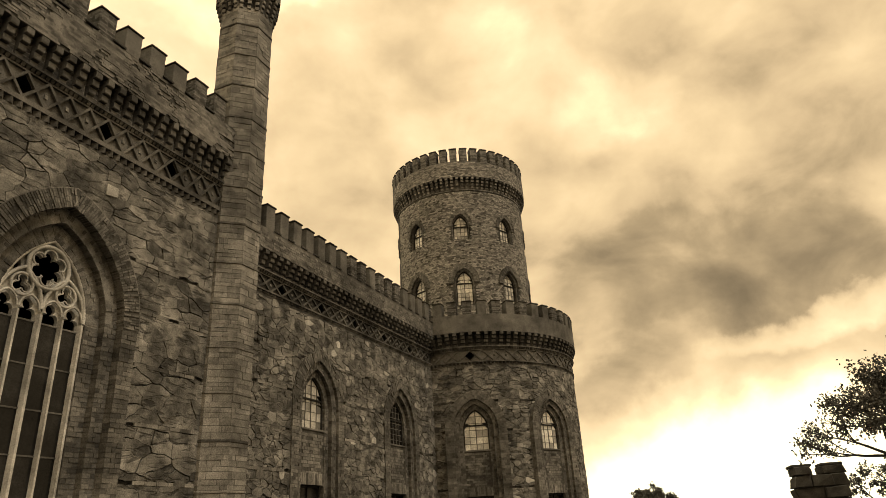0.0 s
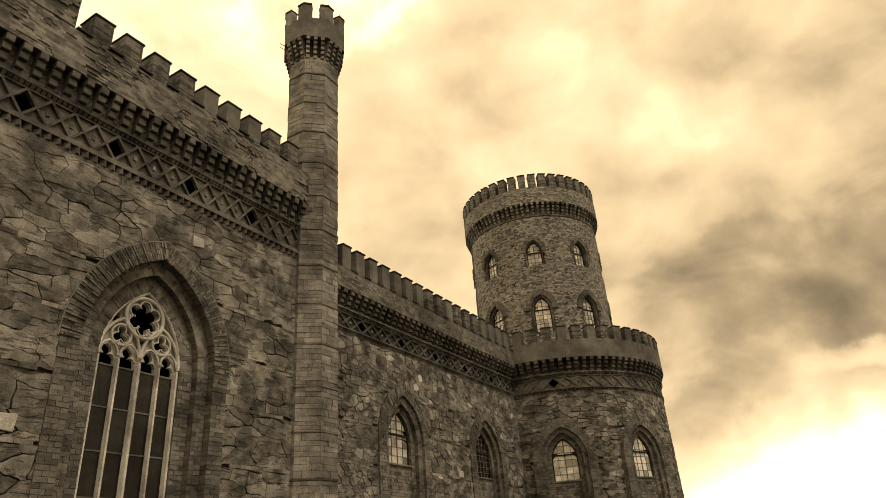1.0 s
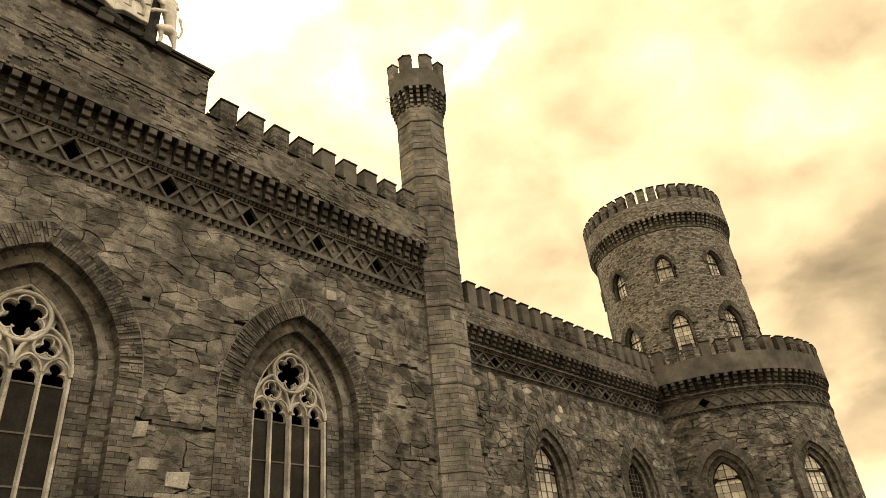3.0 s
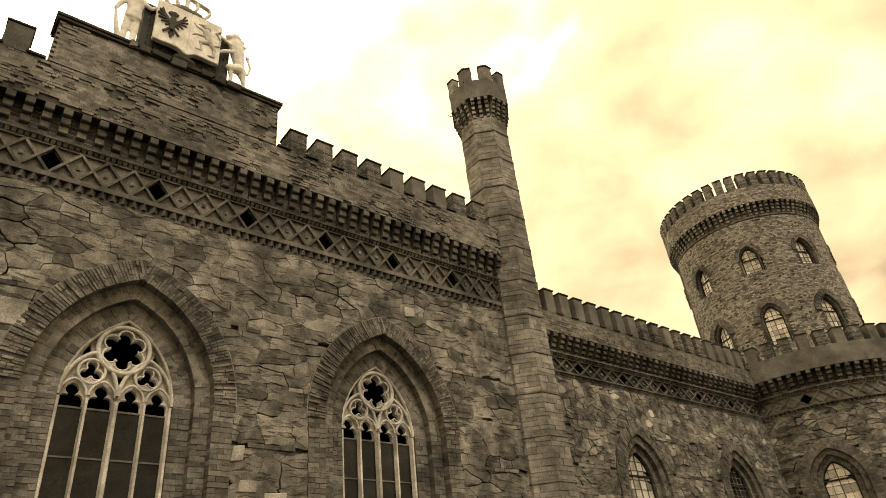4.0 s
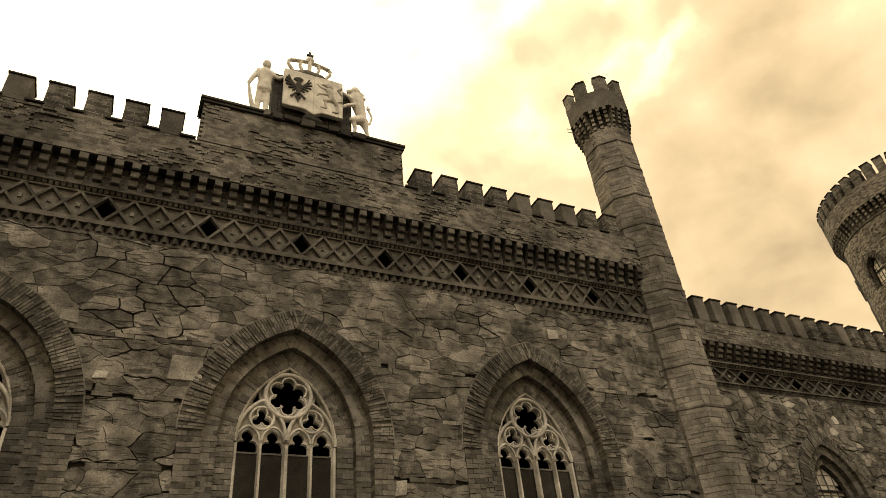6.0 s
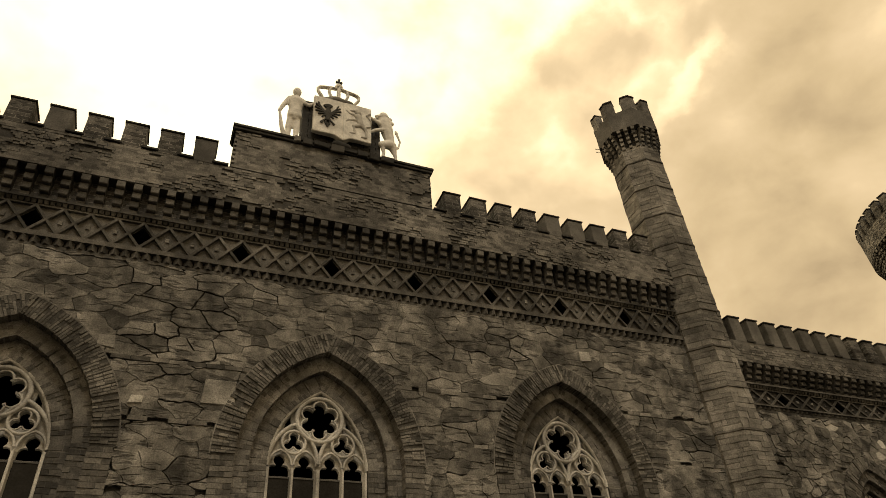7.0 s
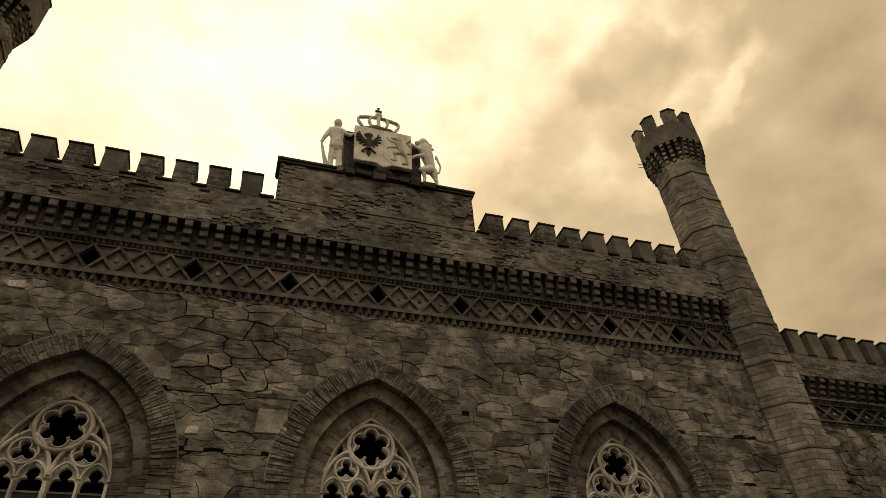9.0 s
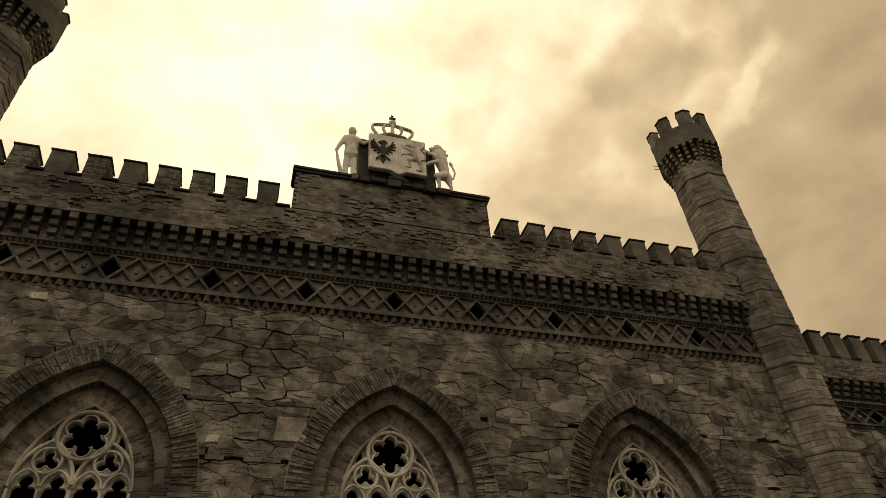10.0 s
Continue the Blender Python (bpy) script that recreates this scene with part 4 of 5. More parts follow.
def small_window(m, a, c, sill, spring, rings, name, label, group, lower=None, cols=4, rows=6, grille=False, glass=None, depth=0.2, jamb_to=None, bare=False):
    """A pointed window in stepped brick rings, with a cross bar, thin glazing bars and small panes."""
    w = thing(name, label, "window", m, group, "structure")
    top = rings[-1]
    me = Mesher()
    base = sill if jamb_to is None else jamb_to
    for a0, a1, y0, y1 in rings:
        ring(me, a0 + 0.01, a1 - 0.005, c, spring, spring - 0.01 if bare and a1 == top[1] else base, y0 + 0.012, y1 + 0.25, 9)
    part("arch_mortar", me.mesh("arch_mortar", RENDERED), w)
    r = random.Random(int(spring * 10))
    jam = Mesher()
    for a0, a1, y0, y1 in rings:
        outer = a1 == top[1]
        voussoirs(a0, a1, c, spring, y0, y1, w, mat=HOODBRICK if outer else ARCHBRICK, wild=0.009 if outer else 0.004, joint=0.005 if outer else 0.003)
        if not (bare and outer):
            jamb_courses(jam, a0, a1, base, spring, y0, y1, r)
    part("jamb_bricks", jam.mesh("jamb_bricks", ARCHBRICK), w, kind="stuff")
    # brickwork filling the niche below the sill
    if base < sill:
        me = Mesher()
        z0 = lower if lower else base
        me.box(-a - 0.01, a + 0.01, depth - 0.06, depth + 0.2, z0, sill - 0.03)
        part("apron", me.mesh("apron", JOINT), w)
        me = Mesher()
        parapet_bricks(me, Flat(depth - 0.06), -a, a, z0, sill - 0.04, 0.004, r, -2.0, 1.0)
        part("apron_bricks", me.mesh("apron_bricks", FACING), w, kind="stuff")
        me = Mesher()
        me.box(-a - 0.02, a + 0.02, depth - 0.09, depth + 0.1, sill - 0.03, sill + 0.015)
        part("sill", me.mesh("sill", RENDERED, bevel=0.006), w)
    if lower:
        me = Mesher()
        n = 13
        for k in range(n):
            x = -a + 2 * a * (k + 0.5) / n
            me.box(x - a / n + 0.004, x + a / n - 0.004, depth - 0.075, depth + 0.1, lower, lower + 0.25)
        part("flat_arch", me.mesh("flat_arch", BRICK), w)
        me = Mesher()
        me.box(-a, a, depth + 0.05, depth + 0.09, lower - 0.05, lower)
        me.box(-a, -a + 0.05, depth + 0.05, depth + 0.09, base, lower)
        me.box(a - 0.05, a, depth + 0.05, depth + 0.09, base, lower)
        me.box(-0.02, 0.02, depth + 0.05, depth + 0.09, base, lower)
        me.box(-a, a, depth + 0.06, depth + 0.08, lower - 0.42, lower - 0.38)
        part("lower_sash", me.mesh("lower_sash", IRON), w, "dark lower window frame")
        me = Mesher()
        me.box(-a, a, depth + 0.085, depth + 0.09, base, lower - 0.05)
        part("lower_pane", me.mesh("lower_pane", GLASS), w)
    # sash
    me = Mesher()
    ring(me, a - 0.035, a + 0.01, c, spring, sill, depth - 0.01, depth + 0.04, 9)
    bar = spring + 0.5 * (arch_top(0, a, c, spring) - spring) * (0.45 if a > 0.35 else 0.0)
    wb = math.sqrt((a + c) ** 2 - (bar - spring) ** 2) - c
    me.box(-wb, wb, depth - 0.012, depth + 0.04, bar - 0.02, bar + 0.022)
    me.box(-a, a, depth - 0.01, depth + 0.04, sill, sill + 0.03)
    part("sash", me.mesh("sash", IRON), w, "dark window frame with a cross bar")
    apex = arch_top(0, a, c, spring)
    me = Mesher()
    pw, ph = 2 * a / cols, (apex - sill) / rows
    for k in range(1, cols):
        x = -a + k * pw
        wd = 0.014 if (k * 2 == cols) else 0.006
        me.box(x - wd, x + wd, depth + 0.005, depth + 0.03, sill, (arch_top(x, a, c, spring) or spring) - 0.01)
    for k in range(1, rows):
        z = sill + k * ph
        wdt = a if z < spring else math.sqrt(max(0.0, (a + c) ** 2 - (z - spring) ** 2)) - c
        me.box(-wdt, wdt, depth + 0.007, depth + 0.028, z - 0.006, z + 0.006)
    part("glazing_bars", me.mesh("glazing_bars", LEAD if not grille else IRON), w)
    for i in range(cols):
        for j in range(rows):
            x0, x1, z0, z1 = -a + i * pw, -a + (i + 1) * pw, sill + j * ph, sill + (j + 1) * ph
            def lim(x):
                return arch_top(x, a, c, spring) or spring
            t0, t1 = min(z1, lim(x0)), min(z1, lim(x1))
            if max(t0, t1) <= z0 + 0.01:
                continue
            t0, t1 = max(t0, z0), max(t1, z0)
            me = Mesher()
            me.prism([(x0, z0), (x1, z0), (x1, t1), (x0, t0)], depth + 0.018 + r.uniform(0, 0.003), depth + 0.026)
            part("pane", me.mesh("pane", glass or PANE), w)
    return w


RB = [(0.45, 0.61, 0.13, 0.22), (0.61, 0.79, 0.03, 0.14), (0.79, 1.05, -0.045, 0.04)]
small_window(B.mat(5.1), 0.45, 0.30, 4.02, 4.56, RB, "window_wing", "pointed window with small panes in a stepped brick arch", "wing windows", lower=2.80, jamb_to=0.0, rows=6, glass=PANE_DIM)
small_window(B.mat(9.25), 0.45, 0.30, 4.02, 4.56, RB, "window_wing", "pointed window behind an iron grille in a brick arch", "wing windows", lower=2.72, jamb_to=0.0, cols=5, rows=8, glass=GLASS)

# ---- round tower, lower drum and upper drum ----
C = Round(15.3, 0.1, 3.78)
deg = math.pi / 180
cu = lambda a: a * deg * 3.78
CWIN = [(cu(a), 0.40, 0.30, 3.92, 4.58) for a in (-158.0, -116.5)]
CH = [(u, 0.97, c, 0.0, sp) for u, a, c, s, sp in CWIN]
tower_low = thing("wall_tower_base", "broad round rubble stone tower base with lattice frieze and battlements", "wall", kind="structure")
C0, C1 = cu(-182.0), cu(178.0)
me = Mesher()
ch = [(u, 0.88, c, 0.0, sp) for u, a, c, s, sp in CWIN]
skin(me, C, C0, C1, 0.0, 6.74, ch, d=-0.03)
skin(me, C, C0, C1, 7.10, 7.68)
part("masonry_core", me.mesh("masonry_core", MORTAR), tower_low)
me = Mesher()
skin(me, C, C0, C1, 0.0, 8.1, ch, d=-0.6, flip=True)
part("inner_face", me.mesh("inner_face", DARKROOM), tower_low)
CV0, CV1 = cu(-182.0), cu(-20.0)
cornice(C, CV0, CV1, tower_low, 6.62, 6.74, 7.10, 7.24, 7.22, 7.68, OVER, 0.25, 0.125, 0.4, cu(-158.3), [cu(-158.3)], proud=0.035)
me = Mesher()
strip(me, C, C0, C1, 7.68, 8.28, -0.25, OVER)
part("parapet", me.mesh("parapet", RENDERED), tower_low)
bodies, cap = merlon_meshes(0.30, 0.48, 0.34, (BRICKWALL, RENDERED))
for k in range(50):
    mo = part("merlon", bodies[rng.random() < 0.6], tower_low, m=C.mat(2 * math.pi * 3.78 * k / 50, 8.28, OVER))
    part("coping", cap, mo)
me = Mesher()
for z in (5.42, 4.5, 3.6, 2.8):
    brick_course(me, C, CV0, CV1, z, rng, holes=CH, d=0.026, skip=0.3)
part("brick_band", me.mesh("brick_band", BRICK), tower_low, kind="stuff")
RC = [(0.40, 0.55, 0.13, 0.22), (0.55, 0.70, 0.03, 0.14), (0.70, 0.97, -0.05, 0.05)]
small_window(C.mat(CWIN[0][0]), 0.40, 0.30, 3.95, 4.58, RC, "window_tower_base", "pointed window with pale patchwork panes in a stepped brick arch", "tower base windows", lower=2.62, jamb_to=0.0, cols=4, rows=6)
small_window(C.mat(CWIN[1][0]), 0.40, 0.30, 3.95, 4.58, RC, "window_tower_base", "pointed window with pale panes and a grille in a brick arch", "tower base windows", lower=2.62, jamb_to=0.0, cols=4, rows=6)

U = Round(15.3, 0.1, 2.56)
uu = lambda a: a * deg * 2.56
UA = [-158.3 + 42.0 * k for k in (-3, -2, -1, 0, 1, 2, 3, 4)]
tower_up = thing("wall_tower_drum", "slim round brick tower drum with a corbelled battlement crown", "wall", kind="structure")
holes = [(uu(a), 0.34, 0.22, 11.68, 12.22) for a in UA] + [(uu(a), 0.36, 0.22, 9.1, 9.95) for a in UA]
me = Mesher()
skin(me, U, uu(-340), uu(20), 8.0, 14.25, holes)
part("masonry_core", me.mesh("masonry_core", JOINT), tower_up)
me = Mesher()
UH = [(uu(a), 0.33, 0.22, 11.70, 12.22) for a in UA] + [(uu(a), 0.39, 0.22, 9.1, 9.95) for a in UA]
parapet_bricks(me, U, uu(-230), uu(-48), 8.1, 13.68, 0.004, rng, -2.0, 3.0, UH, k=0.72, long=0.15)
parapet_bricks(me, U, uu(-230), uu(-48), 14.22, 14.88, 0.192, rng, -2.0, 3.0, k=0.72, long=0.15)
part("facing_bricks", me.mesh("facing_bricks", TOWERBRICK), tower_up, kind="stuff")
# room side of the drum, indoor shade given by the dark colour
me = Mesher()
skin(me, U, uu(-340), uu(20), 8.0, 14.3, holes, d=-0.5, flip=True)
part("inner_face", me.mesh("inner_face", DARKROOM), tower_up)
me = Mesher()
strip(me, U, uu(-340), uu(20), 13.70, 13.76, -0.02, 0.03)
strip(me, U, uu(-340), uu(20), 14.21, 14.90, -0.3, 0.19)
part("parapet", me.mesh("parapet", TOWERWALL), tower_up)
cm = corbel_mesh(0.10, 0.46, 0.19, BRICK)
for k in range(84):
    part("corbel", cm, tower_up, m=U.mat(2 * math.pi * 2.56 * k / 84, 13.76))
bodies, cap = merlon_meshes(0.27, 0.59, 0.34, (TOWERWALL,))
for k in range(42):
    mo = part("merlon", bodies[0], tower_up, m=U.mat(2 * math.pi * 2.56 * (k + 0.3) / 42, 14.90, 0.19))
    part("coping", cap, mo)
for a in UA:
    small_window(U.mat(uu(a)), 0.28, 0.22, 11.68, 12.22, [(0.28, 0.32, 0.05, 0.2), (0.32, 0.47, -0.03, 0.06)], "window_tower_drum", "small pointed tower window with pale patchwork panes", "tower drum windows", cols=4, rows=6, depth=0.15, bare=True)
    small_window(U.mat(uu(a)), 0.30, 0.22, 9.1, 9.95, [(0.30, 0.38, 0.05, 0.2), (0.38, 0.58, -0.03, 0.06)], "window_tower_drum", "pointed tower window with pale patchwork panes", "tower drum windows", cols=4, rows=8, depth=0.15, bare=True)

# ---- what closes the building and the ground ----
ground = Mesher()
ground.box(-900, 900, -900, 900, -0.3, 0.0)
tagged(part("ground", ground.mesh("ground", EARTH)), "unseen ground reaching to the horizon, kept dark to cut bounced light", "ground", kind="structure")


def slab(name, x0, x1, y0, y1, z0, z1, mat, label, category):
    me = Mesher()
    me.box(x0, x1, y0, y1, z0, z1)
    tagged(part(name, me.mesh(name, mat)), label, category, kind="structure")


slab("roof_chapel", -14.0, 2.1, 0.2, 9.0, 9.6, 9.9, ROOF, "flat dark roof behind the chapel parapet", "roof")
slab("wall_chapel_back", -14.0, 2.1, 8.6, 9.0, 0.0, 9.6, DARKROOM, "plain rear wall of the chapel wing", "wall")
slab("wall_chapel_end", -14.0, -13.6, 0.01, 8.6, 0.0, 9.6, DARKROOM, "plain end wall of the chapel wing", "wall")
slab("wall_chapel_side", 1.5, 2.1, 0.65, 8.6, 0.0, 9.6, DARKROOM, "plain cross wall between the two wings", "wall")
slab("roof_wing", 2.1, 12.5, 0.2, 6.0, 7.8, 8.0, ROOF, "flat dark roof behind the wing parapet", "roof")
slab("wall_wing_back", 2.1, 12.5, 5.6, 6.0, 0.0, 7.8, DARKROOM, "plain rear wall of the lower wing", "wall")
for nm, r, z in (("roof_tower_base", 3.6, 7.9), ("roof_tower_drum", 2.4, 14.4)):
    me = Mesher()
    pts = [(15.3 + r * math.cos(k * math.pi / 24), 0.1 + r * math.sin(k * math.pi / 24)) for k in range(48)]
    me.hexa([(x, y, z) for x, y in pts][::-1], [(x, y, z + 0.15) for x, y in pts][::-1])
    tagged(part(nm, me.mesh(nm, ROOF)), "flat dark tower roof behind the battlements", "roof", kind="structure")

# ---- the crest on the parapet ----


def limb(me, p, q, r0, r1, n=9, flat=0.75):
    """A tapered, round-ended limb; flattened from front to back."""
    p, q = Vector(p), Vector(q)
    ax = (q - p)
    ln = ax.length or 1e-4
    ax /= ln
    up = Vector((0, 1, 0)) if abs(ax.y) < 0.9 else Vector((1, 0, 0))
    e1 = ax.cross(up).normalized()
    e2 = ax.cross(e1)
    rings = []
    for t, k in ((-1, 0.05), (-0.7, 0.7), (0, 1), (ln, 1), (ln + 0.7 * r1, 0.7), (ln + r1, 0.05)):
        r = (r0 if t <= 0 else r1) * k
        o = p + ax * (t * r0 if t < 0 else t)
        rings.append([tuple(o + e1 * r * math.cos(a) + Vector((e2.x, e2.y * flat, e2.z)) * r * math.sin(a)) for a in [2 * math.pi * j / n for j in range(n)]])
    for a, b in zip(rings, rings[1:]):
        for j in range(n):
            i = (j + 1) % n
            me.face([a[j], a[i], b[i], b[j]])
    me.face(rings[0][::-1])
    me.face(rings[-1])


def fused(ob, size=0.016):
    mod = ob.modifiers.new("fuse", "REMESH")
    mod.mode, mod.voxel_size, mod.use_smooth_shade = "VOXEL", size, True
    return ob


CZ, CY = 11.06, -0.14
# statue with a club
me = Mesher()
for a, b, r0, r1 in (
    ((0.04, 0, 0.05), (0.05, 0, 0.34), 0.045, 0.06), ((0.05, 0, 0.34), (0.03, 0, 0.66), 0.065, 0.085),
    ((-0.10, 0.02, 0.05), (-0.10, 0.02, 0.34), 0.045, 0.06), ((-0.10, 0.02, 0.34), (-0.06, 0, 0.66), 0.065, 0.085),
    ((0.04, -0.05, 0.03), (0.10, -0.08, 0.03), 0.035, 0.03), ((-0.10, -0.03, 0.03), (-0.06, -0.07, 0.03), 0.035, 0.03),
    ((-0.01, 0, 0.66), (-0.01, 0, 0.86), 0.145, 0.125), ((-0.01, 0, 0.86), (-0.01, 0, 1.10), 0.125, 0.155),
    ((-0.12, 0, 1.14), (0.10, 0, 1.15), 0.075, 0.075), ((-0.14, 0, 1.12), (-0.24, 0, 0.92), 0.06, 0.045), ((-0.24, 0, 0.92), (-0.30, -0.02, 0.72), 0.045, 0.035),
    ((0.12, 0, 1.13), (0.24, -0.02, 1.05), 0.055, 0.045), ((0.24, -0.02, 1.05), (0.33, -0.02, 1.13), 0.045, 0.035),
    ((0.0, 0, 1.18), (0.0, 0, 1.28), 0.05, 0.05), ((0.0, -0.01, 1.33), (0.0, -0.01, 1.40), 0.085, 0.085),
    ((-0.31, -0.03, 0.76), (-0.24, -0.03, 0.32), 0.022, 0.04), ((-0.24, -0.03, 0.32), (-0.17, -0.03, 0.06), 0.04, 0.055),
    ((-0.05, -0.04, 0.66), (0.03, -0.04, 0.66), 0.09, 0.09)):
    limb(me, a, b, r0, r1)
st = part("statue", me.mesh("statue", CREST), m=Matrix.Translation((-6.87, CY, CZ)) @ Matrix.Diagonal((1.02, 1.02, 1.04, 1)))
tagged(fused(st), "pale weathered standing stone statue with a club on the coping", "statue")
# rampant supporter
me = Mesher()
for a, b, r0, r1 in (
    ((0.09, 0, 0.55), (0.0, 0, 0.98), 0.095, 0.15), ((-0.02, 0, 1.02), (-0.04, -0.02, 1.18), 0.15, 0.12),
    ((-0.05, -0.03, 1.24), (-0.05, -0.03, 1.26), 0.125, 0.115), ((-0.12, -0.05, 1.22), (-0.21, -0.05, 1.20), 0.075, 0.05),
    ((0.08, 0, 0.52), (-0.10, -0.03, 0.44), 0.12, 0.085), ((-0.10, -0.03, 0.44), (-0.06, -0.02, 0.24), 0.07, 0.045), ((-0.06, -0.02, 0.24), (-0.10, -0.04, 0.05), 0.045, 0.04), ((-0.10, -0.04, 0.04), (-0.19, -0.05, 0.03), 0.04, 0.03),
    ((0.12, 0.02, 0.52), (0.17, 0.02, 0.34), 0.11, 0.07), ((0.17, 0.02, 0.34), (0.20, 0.02, 0.20), 0.06, 0.042), ((0.20, 0.02, 0.20), (0.20, 0.02, 0.03), 0.042, 0.036), ((0.20, 0.02, 0.03), (0.12, 0.0, 0.02), 0.035, 0.03),
    ((-0.08, -0.04, 1.0), (-0.26, -0.05, 1.08), 0.06, 0.045), ((-0.26, -0.05, 1.08), (-0.34, -0.05, 1.13), 0.045, 0.04),
    ((-0.06, -0.05, 0.86), (-0.24, -0.06, 0.78), 0.06, 0.045), ((-0.24, -0.06, 0.78), (-0.33, -0.06, 0.70), 0.045, 0.04),
    ((0.14, 0.03, 0.48), (0.26, 0.03, 0.50), 0.03, 0.028), ((0.26, 0.03, 0.50), (0.31, 0.03, 0.70), 0.028, 0.028), ((0.31, 0.03, 0.70), (0.24, 0.03, 0.92), 0.028, 0.035), ((0.24, 0.03, 0.92), (0.22, 0.03, 0.98), 0.05, 0.03),
    ((0.02, 0, 1.34), (0.02, 0, 1.38), 0.03, 0.02), ((-0.06, 0, 1.36), (-0.06, 0, 1.41), 0.03, 0.02), ((0.08, 0, 1.28), (0.11, 0, 1.31), 0.03, 0.02)):
    limb(me, a, b, r0 * (0.85 if r0 < 0.08 else 1.0), r1 * (0.85 if r1 < 0.08 else 1.0))
for k in range(9):
    q = k * 0.7
    limb(me, (-0.02, -0.01, 1.16), (-0.02 + 0.15 * math.cos(q), -0.02, 1.12 + 0.16 * math.sin(q)), 0.085, 0.05)
st = part("statue", me.mesh("statue", CREST), m=Matrix.Translation((-5.0, CY, CZ)) @ Matrix.Diagonal((1.02, 1.02, 1.04, 1)))
tagged(fused(st), "pale weathered rampant stone beast on the coping", "statue")
# broken stones along the ledge at the crest's foot
rng = random.Random(31)
x = -6.86
while x < -5.0:
    w = rng.uniform(0.14, 0.34)
    pale = rng.random() < 0.25
    me = Mesher()
    j = lambda: rng.uniform(-0.018, 0.018)
    z0, z1 = 10.95 + rng.uniform(-0.05, 0.03), 11.06 + rng.uniform(0.0, 0.03)
    q = [(x + j(), z0 + j()), (x + w - 0.015 + j(), z0 + j()), (x + w - 0.015 + j(), z1), (x + j(), z1)]
    me.hexa([(a, -OVER - 0.085 + j(), b) for a, b in q], [(a, -OVER - 0.02, b) for a, b in q])
    part("ledge_stone", me.mesh("ledge_stone", RENDERED if pale else COPING, bevel=0.012), wall_a, "broken ledge stone below the crest")
    x += w
me = Mesher()
limb(me, (-6.05, -0.25, 11.12), (-5.84, -0.25, 11.10), 0.10, 0.09, 10, 0.8)
part("corbel", me.mesh("corbel", COPING, smooth=True), wall_a, "dark rounded corbel below the shield")
# the pier behind, and the double shield
# pier bricks take the near-black coping colour to paint the shadow behind the shield
pier = thing("crest_pier", "brick pier that backs the crest, coloured dark for its shadow", "pier")
for k in range(17):
    z = CZ + 0.075 * k
    off = 0.125 if k % 2 else 0.0
    x = -6.72 - off
    while x < -5.12:
        a, b = max(x, -6.72), min(x + 0.246, -5.12)
        if b - a > 0.03:
            me = Mesher()
            me.box(a + 0.004, b - 0.004, CY + 0.02, CY + 0.30, z + 0.001, z + 0.073)
            part("brick", me.mesh("brick", COPING), pier)
        x += 0.25
shield = thing("coat_of_arms", "pale painted double shield with a dark emblem and a relief", "crest", Matrix.Translation((-5.945, CY - 0.06, CZ + 0.05)))


def half_shield(s):
    """One leaf of the shield, turned a little away from its fold."""
    top = [(0.0, 1.255), (0.30, 1.275), (0.593, 1.285)]
    low = [(0.593, 0.26), (0.45, 0.245), (0.28, 0.25), (0.15, 0.235), (0.06, 0.17), (0.0, 0.14)]
    pts = [(x, z) for x, z in low[::-1]] + top[::-1]
    pts = [(s * x, z) for x, z in pts]
    if s < 0:
        pts = pts[::-1]
    me = Mesher()
    me.hexa([(x, -0.10 + 0.05 * abs(x), z) for x, z in pts], [(x, 0.02, z) for x, z in pts])
    return me.mesh("leaf", CREST, bevel=0.012)


part("leaf", half_shield(-1), shield)
part("leaf", half_shield(1), shield)
me = Mesher()
ex, ez = -0.31, 0.74


def plate_at(pts, y0=-0.115, y1=-0.06):
    area = sum(pts[i][0] * pts[(i + 1) % len(pts)][1] - pts[(i + 1) % len(pts)][0] * pts[i][1] for i in range(len(pts)))
    me.prism(pts if area > 0 else pts[::-1], y0, y1)


plate_at([(ex - 0.04, ez - 0.14), (ex + 0.04, ez - 0.14), (ex + 0.06, ez + 0.10), (ex + 0.03, ez + 0.24), (ex - 0.03, ez + 0.24), (ex - 0.06, ez + 0.10)])
plate_at([(ex - 0.05, ez + 0.22), (ex + 0.05, ez + 0.23), (ex + 0.09, ez + 0.29), (ex + 0.02, ez + 0.33), (ex - 0.05, ez + 0.31), (ex - 0.10, ez + 0.27)])
for s in (-1, 1):
    plate_at([(ex + s * 0.03, ez + 0.06), (ex + s * 0.06, ez + 0.02), (ex + s * 0.17, ez + 0.17), (ex + s * 0.15, ez + 0.22)], -0.114, -0.06)
    for k in range(6):
        a = radians(70 - 24 * k)
        f = k / 5
        c0, c1 = (ex + s * (0.155 - 0.11 * f), ez + 0.19 - 0.17 * f), 0.10 + 0.055 * math.sin(math.pi * (0.25 + 0.75 * f))
        dx, dz = s * math.cos(a), math.sin(a)
        px, pz = -dz * 0.015, dx * 0.015
        tip = (c0[0] + dx * c1, c0[1] + dz * c1)
        plate_at([(c0[0] - px, c0[1] - pz), (tip[0] - px, tip[1] - pz), (tip[0] + dx * 0.02, tip[1] + dz * 0.02), (tip[0] + px, tip[1] + pz), (c0[0] + px, c0[1] + pz)], -0.112, -0.06)
    plate_at([(ex + s * 0.02, ez - 0.10), (ex + s * 0.06, ez - 0.12), (ex + s * 0.15, ez - 0.23), (ex + s * 0.12, ez - 0.26)], -0.11, -0.06)
